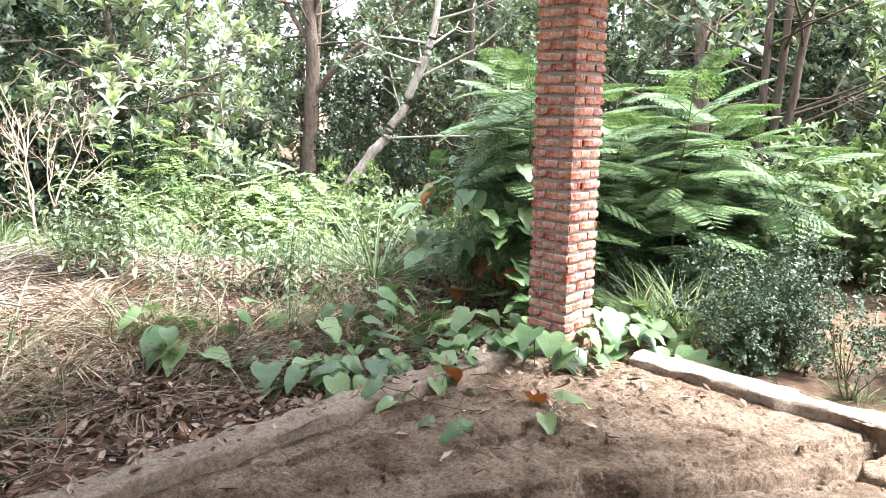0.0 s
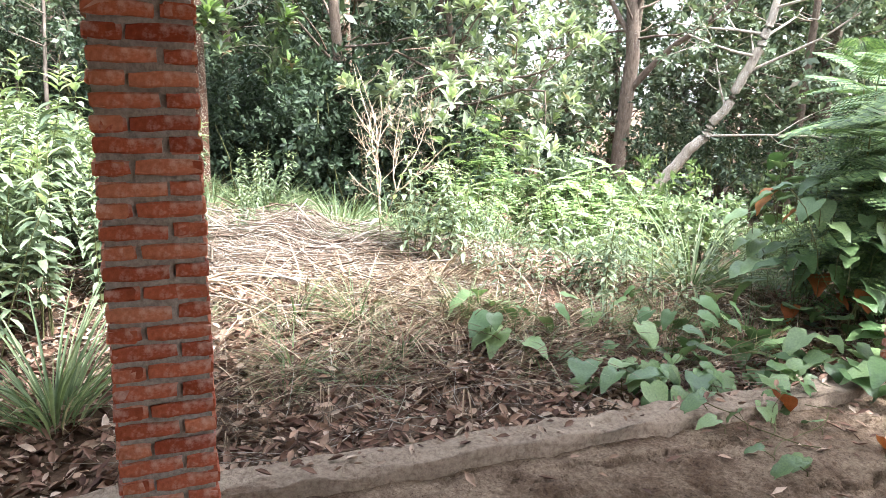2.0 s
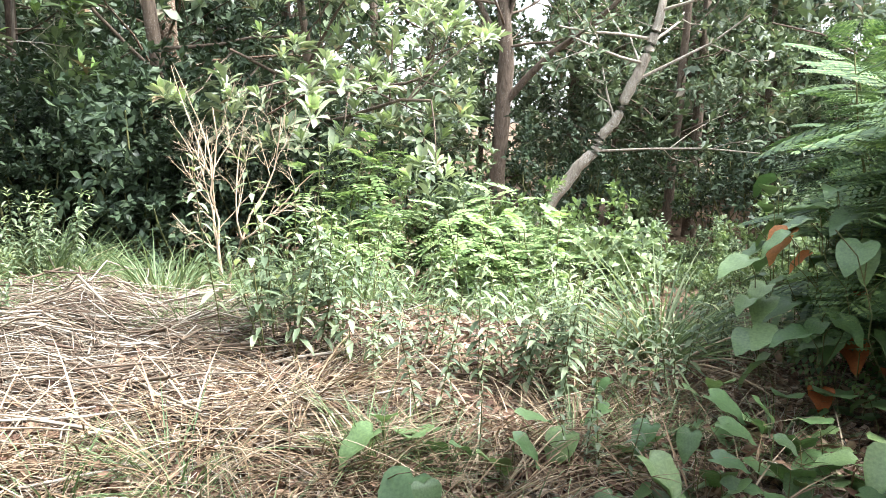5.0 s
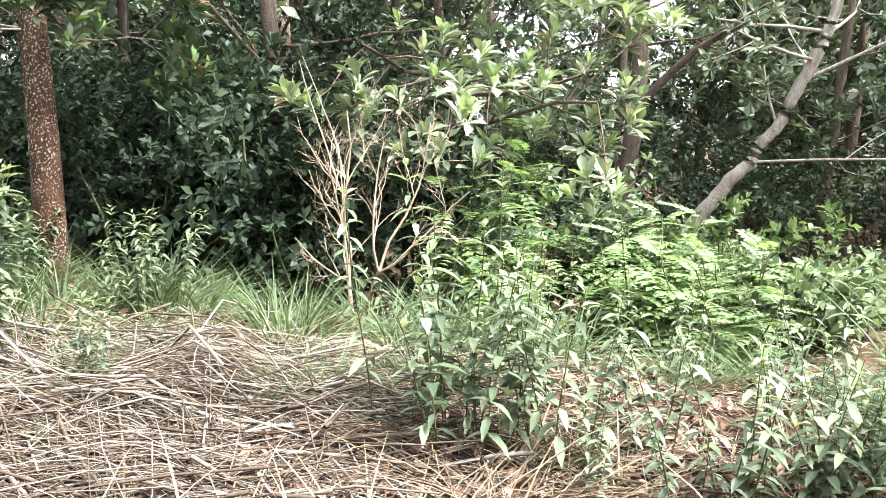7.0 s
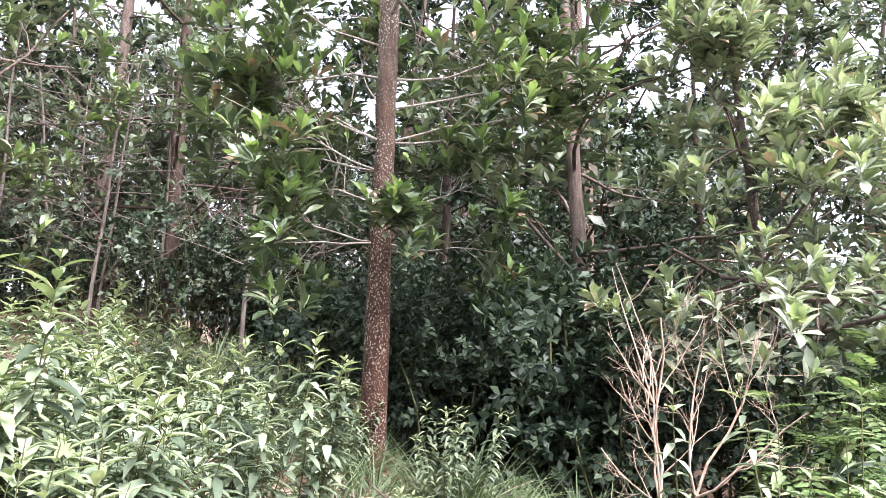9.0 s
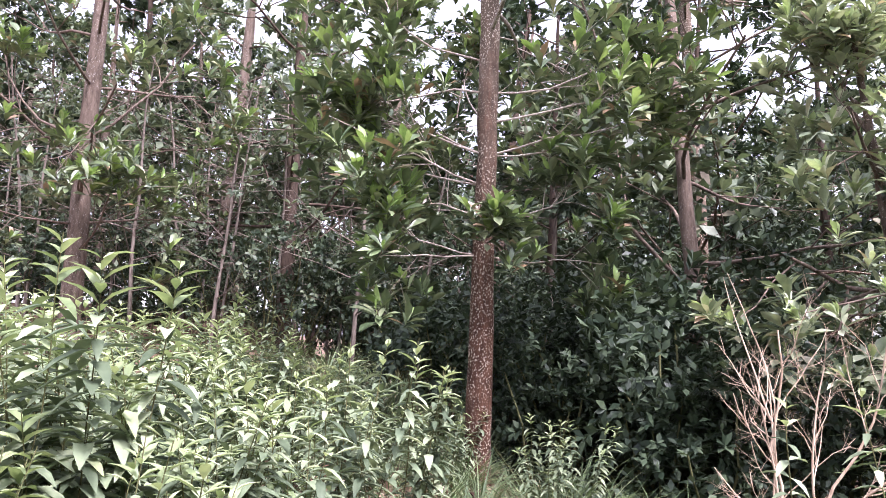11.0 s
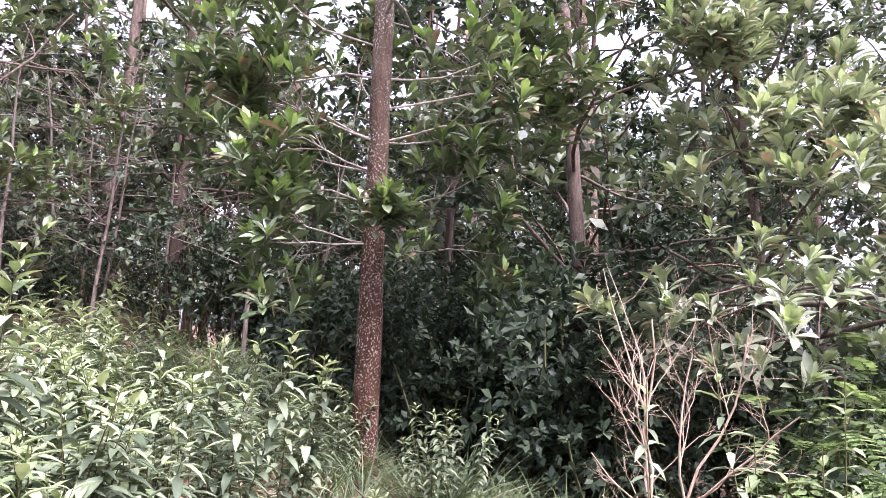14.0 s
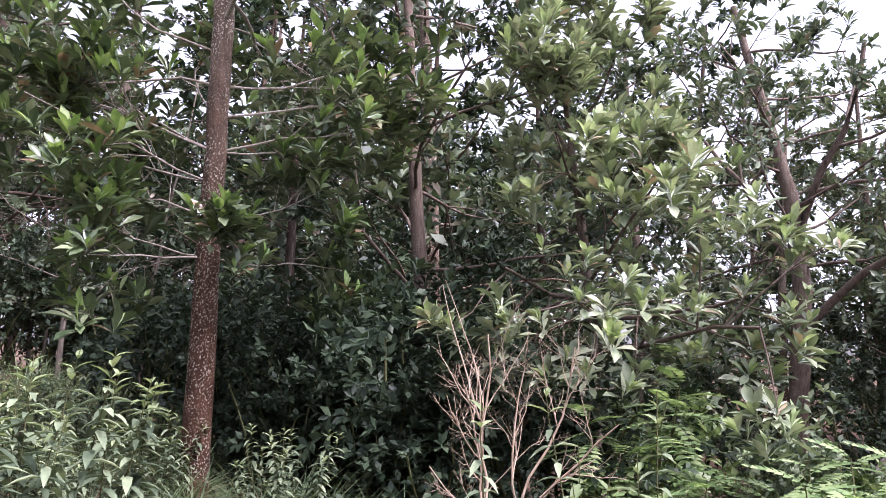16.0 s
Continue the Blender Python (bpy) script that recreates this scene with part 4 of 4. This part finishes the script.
def bare_sapling(m, seed, height):
    """A thin pale stem with level, mostly bare side branches."""
    rng = np.random.RandomState(seed)
    ob = thing("sapling", m, "thin pale sapling with bare level branches in the wood", "tree", "bare saplings")
    stem = wander(rng, (0, 0, -0.1), (rng.normal(0, 0.05), rng.normal(0, 0.05), 1), height, 10, 0.05, 0.03)
    part("trunk", mat_of("trunk", tube([stem], [np.linspace(0.035, 0.01, 11)], 6), SAPLINGBARK), ob)
    ends, boughs = [], []
    for k in range(14):
        i = 2 + int(k * 8 / 14)
        a = k * 2.4 + rng.uniform(-0.5, 0.5)
        ln, rd, tp = limbs(rng, stem[i], (math.cos(a), math.sin(a), rng.uniform(-0.05, 0.4)), rng.uniform(0.9, 1.9), 0.011, 1, (3, 5), 0.1, 0.02)
        boughs.append(tube(ln, rd, 3))
        ends += [q for q in tp if rng.rand() < 0.55]
    tagged(part("branchwork", mat_of("branchwork", boughs, SAPLINGBARK), ob), kind="stuff")
    part("foliage", mat_of("foliage", rosettes(rng, ends, DIAMOND, 0.12, 6), FARLEAF), ob)
    return ob


saplings = [bare_sapling(on_ground(-13.2 - 1.2 * k, 4.4 + 1.3 * k), 200 + k, 4.6 + 0.5 * k) for k in range(3)]
sap_spots = []
for _ in range(400):
    way, d = radians(rs.uniform(57, 101)), rs.uniform(11.5, 22)
    x, y = -1.7 - d * math.sin(way), 3.0 + d * math.cos(way)
    if all((x - a) ** 2 + (y - b) ** 2 > 1.1 for a, b in sap_spots + [(-14.4, 5.8), (-12.7, 2.5)]):
        sap_spots.append((x, y))
scatter(saplings, sap_spots[:34], (0.8, 1.25), 5)

# ---- weeds of the clearing ----
weeds = [weed("weed", on_ground(-4.6 - 0.3 * k, 3.2 + 0.4 * k), 90 + k, 1.05 + 0.1 * k, 6, "leafy green weed with long pointed leaves", "tall weeds", 0.108, 0.06) for k in range(4)]
wspots = []
for _ in range(900):
    x, y = rs.uniform(-9.5, -3.6), rs.uniform(0.2, 5.6)
    if (x + 6.9) * 0.55 + (y - 4.9) * 0.85 > 0.15 or x + 0.5 * y > -2.3 and y > 2.6:
        continue
    if all((x - a) ** 2 + (y - b) ** 2 > 0.045 for a, b in wspots):
        wspots.append((x, y))
scatter(weeds, [(x, y, 0.44 + 0.6 * float(ease((math.degrees(math.atan2(-(x + 1.7), y - 2.9)) - 60) / 32))) for x, y in wspots[:170]], (0.7, 1.25), 10)
open_weeds = [weed("weed", on_ground(-2.75 - 0.35 * k, 5.35 - 0.1 * k), 92 + 20 * k, 1.05 + 0.12 * k, 3, "open weed with pointed leaves growing through straw", "open weeds", 0.1, 0.08) for k in range(2)]
thin = [weed("weed", on_ground(-2.4 - 0.4 * k, 5.6 + 0.3 * k), 96 + k, 0.75 + 0.1 * k, 2, "thin-stalked weed with small sparse leaves", "thin weeds", 0.06, 0.05, FARLEAF if k else WEED) for k in range(3)]
scatter(thin, [(rs.uniform(-3.4, -0.9), rs.uniform(4.9, 7.6)) for _ in range(22)] + rough_line(7, -3.6, 5.4, -1.4, 6.6, 0.3), (0.6, 1.1), 8)
scatter(open_weeds, [(rs.uniform(-2.9, -2.3), rs.uniform(4.9, 5.7)) for _ in range(2)] + [(rs.uniform(-1.2, -0.3), rs.uniform(7.2, 7.8)) for _ in range(5)] + [(-1.75, 5.9), (-1.5, 6.1), (-1.95, 6.3)], (0.5, 0.72), 8)
scatter(open_weeds, [(-1.55, 6.15), (-1.3, 6.0), (-1.05, 6.3)], (0.7, 0.9), 8)
weed("weed", on_ground(-4.72, 2.78), 99, 1.6, 10, "tall leafy weed standing above the others", "tall weeds", 0.14, 0.05)
scatter(open_weeds, [(-2.6, 5.35), (-1.85, 5.6), (-2.0, 5.5), (-1.65, 5.65), (-1.75, 5.85), (-3.15, 5.3), (-3.3, 5.12), (-2.85, 5.5), (-3.0, 5.05), (-2.95, 5.25), (-1.55, 5.75), (-1.8, 5.7)], (0.8, 1.05), 8)

# ---- grass ----
tuft = grass_clump("grass_clump", on_ground(-1.25, 6.85), 101, 140, 1.0, "clump of long arching green grass", GRASS, "grass clumps", 0.9, (8, 60), 0.14)
tuft2 = grass_clump("grass_clump", on_ground(-2.9, 2.05), 102, 110, 0.85, "clump of long upright green grass beside the porch", GRASS, "grass clumps", 0.9, (4, 40), 0.16)
low = grass_clump("grass_clump", on_ground(-4.9, 6.1), 103, 90, 0.5, "tuft of ragged green grass", GRASS, "grass clumps", 1.0, (8, 60), 0.6)
dry = grass_clump("grass_clump", on_ground(-1.6, 4.6), 104, 120, 0.55, "tuft of dry brown grass", DRYGRASS, "dry grass tufts", 0.8, (30, 92), 0.55)
scatter([low], rough_line(16, -6.3, 5.9, -4.0, 6.7, 0.25) + rough_line(10, -4.2, 6.9, -2.2, 7.4, 0.3) + rough_line(8, -10, 6.3, -7.5, 6.2, 0.4), (0.8, 1.3))
scatter([dry], rough_line(18, -2.6, 3.9, -0.4, 5.9, 0.25) + rough_line(16, -3.2, 4.6, -1.2, 6.4, 0.3) + rough_line(8, -2.9, 2.8, -2.0, 3.6, 0.25) + rough_line(12, -3.4, 3.6, -1.8, 4.9, 0.3), (0.6, 1.1))
scatter([low], rough_line(8, -3.2, 3.4, -1.4, 4.6, 0.3), (0.4, 0.7))
scatter([low], rough_line(14, -2.8, 4.0, -0.6, 5.9, 0.35) + rough_line(10, -5.6, 4.6, -3.2, 5.6, 0.3) + [(-2.35, 3.1), (-2.5, 3.3)], (0.5, 0.85))
scatter([tuft], rough_line(3, 0.95, 6.55, 1.7, 6.3, 0.1), (0.5, 0.75))
scatter(dark_kinds, rough_line(14, 1.5, 6.7, 5.0, 4.9, 0.2) + rough_line(8, 0.9, 7.2, 2.4, 7.0, 0.2), (0.25, 0.42))
scatter(pale_kinds, rough_line(8, 3.6, 10.2, 6.8, 8.8, 0.5), (0.7, 1.0))
scatter(thin, rough_line(12, 1.8, 7.6, 5.4, 6.2, 0.4), (0.7, 1.1), 8)
beyond = [house(-rs.uniform(0.2, 1.3), rs.uniform(0.9, 5.0)) for _ in range(34)]
scatter(dark_kinds, [(q.x, q.y) for q in beyond[:20]], (0.18, 0.36))
scatter([low], [(q.x, q.y) for q in beyond[20:]], (0.4, 0.7))

scatter([low], [(rs.uniform(-5.6, -3.2), rs.uniform(3.9, 5.5)) for _ in range(16)], (0.35, 0.6))
scatter(weeds, [(rs.uniform(-5.4, -4.3), rs.uniform(3.6, 4.6)) for _ in range(7)], (0.3, 0.5))
scatter([low], rough_line(16, -7.8, 4.9, -5.6, 6.2, 0.3), (0.7, 1.2))
scatter(weeds, rough_line(8, -7.2, 4.9, -5.9, 5.6, 0.25), (0.5, 0.7))

scatter([low], [(rs.uniform(-1.9, 0.3), rs.uniform(6.9, 8.4)) for _ in range(16)], (0.5, 0.9))
scatter(thin, [(rs.uniform(-1.9, 0.1), rs.uniform(6.9, 8.4)) for _ in range(10)], (0.6, 0.9), 8)

scatter([low], rough_line(18, -11.5, 4.6, -7.8, 5.3, 0.5) + rough_line(16, -12.5, 6.2, -8.2, 6.6, 0.5), (0.8, 1.3))

# ---- vines ----
GROUND_VINE = "creeping vine with large heart-shaped leaves on the ground"
vine_patch("vine", on_ground(-0.55, 5.05), 111, 66, 0.62, 0.18, GROUND_VINE, (0.03, 0.2))
vine_patch("vine", on_ground(-0.85, 4.75), 117, 34, 0.45, 0.175, GROUND_VINE, (0.03, 0.18))
vine_patch("vine", on_ground(-1.05, 5.55), 118, 26, 0.6, 0.19, GROUND_VINE, (0.05, 0.3))
vine_patch("vine", on_ground(0.05, 5.75), 112, 60, 0.55, 0.22, "heart-leaved vine crowding the foot of a brick pillar", (0.05, 0.32))
vine_patch("vine", on_ground(0.85, 6.0), 113, 46, 0.5, 0.23, "heart-leaved vine spilling over the porch edge", (0.05, 0.3))
vine_patch("vine", pose(*house(0.42, 0.42, -0.02)), 119, 16, 0.3, 0.2, "heart-leaved vine round the brick pillar on the slab", (0.05, 0.26))
vine_patch("vine", on_ground(-1.75, 4.55), 114, 16, 0.4, 0.2, "heart-leaved vine among dry grass", (0.06, 0.3))
vine_patch("vine", on_ground(1.7, 5.85), 120, 18, 0.5, 0.2, "heart-leaved vine along the outer kerb", (0.03, 0.2), flat=0.6)
vine_patch("vine", pose(-0.2, 6.55, float(gz(-0.2, 6.55))), 115, 100, 0.5, 0.2, "climbing vine with large leaves and a few rust-red ones", (0.1, 1.3), red=10)
vine_patch("vine", pose(*house(1.55, 0.55, -0.02)), 116, 14, 0.5, 0.15, "sparse vine creeping over the cracked slab", (0.02, 0.14), red=2)

# ---- straw heap, litter ----
def straw_heap(n_, seed):
    rng = np.random.RandomState(seed)
    lines, radii = [], []
    for k in range(n_):
        cx, cy, su, sv, top = ((-4.3, 4.9, 0.42, 0.30, 0.26), (-3.8, 4.35, 0.5, 0.3, 0.16), (-4.9, 4.3, 0.5, 0.4, 0.22), (-3.3, 4.9, 0.6, 0.4, 0.08))[rng.choice(4, p=(0.36, 0.26, 0.2, 0.18))]
        u, v = rng.normal(0, su), rng.normal(0, sv)
        x, y = cx + u * 1.1 - v * 0.6, cy + u * 0.5 + v * 1.1
        h = top * math.exp(-(u * u + v * v) * 2.0) * rng.uniform(0.0, 1.0)
        a = rng.normal(0.35, 0.6) + (math.pi if rng.rand() < 0.5 else 0)
        L = rng.uniform(0.3, 1.0) if rng.rand() < 0.6 else rng.uniform(1.0, 1.9)
        ln = wander(rng, (x - math.cos(a) * L / 2, y - math.sin(a) * L / 2, 0), (math.cos(a), math.sin(a), 0), L, 4, 0.09, 0)
        ln[:, 2] = gz(ln[:, 0], ln[:, 1]) + h * (0.6 + 0.8 * grain(ln[:, 0], ln[:, 1], 2.6, 17)) + 0.02 + np.linspace(-0.06, 0.06, 5) * rng.normal() + 0.01
        lines.append(ln)
        radii.append(np.linspace(1, 0.5, 5) * (rng.uniform(0.0015, 0.0038) if rng.rand() < 0.82 else rng.uniform(0.0045, 0.0105)))
    return tube(lines, radii, 4)


tagged(new("straw_heap", mat_of("straw_heap", straw_heap(1900, 121), STRAW)), "heap of cut pale dry stalks and straw", "straw", kind="stuff")


def litter(n_, seed):
    rng = np.random.RandomState(seed)
    x, y = rng.uniform(-7.5, 2.6, n_), rng.uniform(1.6, 8.5, n_)
    out = -((x - 0.55) * 0.848 + (y - 5.95) * -0.53)
    keep = (out > 0.02) & (out < 6) & (rng.uniform(0, 1, n_) < np.clip(1.3 - out / 4, 0.12, 1))
    x, y = x[keep], y[keep]
    k = len(x)
    a = rng.uniform(0, 6.28, k)
    pos = np.stack([x, y, gz(x, y) + rng.uniform(0.004, 0.035, k)], 1)
    ways = np.stack([np.cos(a), np.sin(a), rng.normal(0, 0.25, k)], 1)
    ups = np.stack([rng.normal(0, 0.5, k), rng.normal(0, 0.5, k), np.ones(k)], 1)
    return spread(leaf_shape(0.46, 4, -0.35, 0.5), pos, ways, ups, rng.uniform(0.035, 0.105, k))


tagged(new("leaf_litter", mat_of("leaf_litter", litter(52000, 131), LITTER)), "thick litter of curled brown dead leaves", "leaf litter", kind="stuff")


def straws(n_, seed):
    rng = np.random.RandomState(seed)
    lines, radii = [], []
    while len(lines) < n_:
        x, y = rng.uniform(-6, 0.5), rng.uniform(2.2, 7.5)
        out = -((x - 0.55) * 0.848 + (y - 5.95) * -0.53)
        if not 0.15 < out < 4.2:
            continue
        a, L = rng.uniform(0, 6.28), rng.uniform(0.1, 0.6)
        ln = wander(rng, (x, y, 0), (math.cos(a), math.sin(a), 0), L, 3, 0.1, 0)
        ln[:, 2] = gz(ln[:, 0], ln[:, 1]) + 0.02 + np.linspace(0, 1, 4) * rng.uniform(0, 0.12)
        lines.append(ln)
        radii.append(np.linspace(1, 0.5, 4) * rng.uniform(0.0015, 0.004))
    return tube(lines, radii, 3)


tagged(new("dry_stalks", mat_of("dry_stalks", straws(4600, 141), STRAW)), "scattered dry stalks and twigs on the soil", "twigs", kind="stuff")


def grit(n_, seed):
    """Small stones and crumbs on the slab."""
    rng = np.random.RandomState(seed)
    a, b = rng.uniform(0.25, 3.6, n_), rng.uniform(0.25, 4.6, n_)
    pos = np.array([tuple(house(p, q, -0.030)) for p, q in zip(a, b)])
    w = rng.uniform(0, 6.28, n_)
    shape = ([(-0.5, -0.4, -0.2), (0.5, -0.5, -0.2), (0.4, 0.5, -0.2), (-0.5, 0.4, -0.2), (-0.3, -0.25, 0.4), (0.25, -0.3, 0.35), (0.3, 0.3, 0.45), (-0.25, 0.3, 0.3)],
             [(0, 1, 5, 4), (1, 2, 6, 5), (2, 3, 7, 6), (3, 0, 4, 7), (4, 5, 6, 7)])
    return spread(shape, pos, np.stack([np.cos(w), np.sin(w), w * 0], 1), np.tile((0, 0, 1.0), (n_, 1)), rng.uniform(0.005, 0.018, n_) * np.where(rng.rand(n_) < 0.07, 2.4, 1))


tagged(new("grit", mat_of("grit", grit(2600, 151), SLAB)), "grit and crumbs of concrete on the slab", "grit", kind="stuff")


def slab_leaves(n_, seed):
    rng = np.random.RandomState(seed)
    a, b = 0.25 + np.abs(rng.normal(0, 1.0, n_)), 0.22 + np.abs(rng.normal(0, 0.6, n_))
    pos = np.array([tuple(house(p, q, -0.018)) for p, q in zip(a, b)])
    w = rng.uniform(0, 6.28, n_)
    return spread(leaf_shape(0.42, 3, -0.25, 0.35), pos, np.stack([np.cos(w), np.sin(w), rng.normal(0, 0.15, n_)], 1), np.stack([rng.normal(0, 0.3, n_), rng.normal(0, 0.3, n_), np.ones(n_)], 1), rng.uniform(0.04, 0.10, n_))


tagged(new("fallen_leaves", mat_of("fallen_leaves", slab_leaves(170, 161), LITTER)), "fallen dry leaves scattered on the slab", "leaf litter", kind="stuff")


def fallen_twigs(m, seed, n_, reach, label):
    """Bare pale twigs lying and arching."""
    rng = np.random.RandomState(seed)
    ob = thing("fallen_branch", m, label, "branch")
    for k in range(n_):
        a = rng.uniform(-0.7, 0.9)
        ln = wander(rng, (rng.uniform(-0.15, 0.15), rng.uniform(-0.1, 0.1), 0.02), (math.cos(a), math.sin(a) * 0.4, rng.uniform(0.15, 0.6)), reach * rng.uniform(0.6, 1.1), 8, 0.10, -0.09)
        ln[:, 2] = np.maximum(ln[:, 2], 0.015)
        part("twig", mat_of("twig", tube([ln], [np.linspace(0.009, 0.003, 9)], 6), DEADWOOD), ob)
    return ob


fallen_twigs(on_ground(-1.25, 6.6), 171, 5, 0.95, "pale bare twigs arching out of dry leaves")
fallen_twigs(on_ground(-5.9, 4.9), 172, 5, 0.7, "dry broken twigs sticking up among weeds")
fallen_twigs(on_ground(-3.9, 3.6), 173, 6, 1.1, "thick dry branch lying on the straw heap")


def kerb_leaves(n_, seed):
    rng = np.random.RandomState(seed)
    a, b = rng.uniform(0.35, 4.2, n_), rng.uniform(0.02, 0.19, n_)
    pos = np.array([tuple(house(p, q, 0.058)) for p, q in zip(a, b)])
    w = rng.uniform(0, 6.28, n_)
    return spread(leaf_shape(0.46, 4, -0.35, 0.5), pos, np.stack([np.cos(w), np.sin(w), rng.normal(0, 0.1, n_)], 1), np.stack([rng.normal(0, 0.3, n_), rng.normal(0, 0.3, n_), np.ones(n_)], 1), rng.uniform(0.03, 0.08, n_))


tagged(new("fallen_leaves", mat_of("fallen_leaves", kerb_leaves(80, 181), LITTER)), "fallen dry leaves lying along the kerb", "leaf litter", kind="stuff")
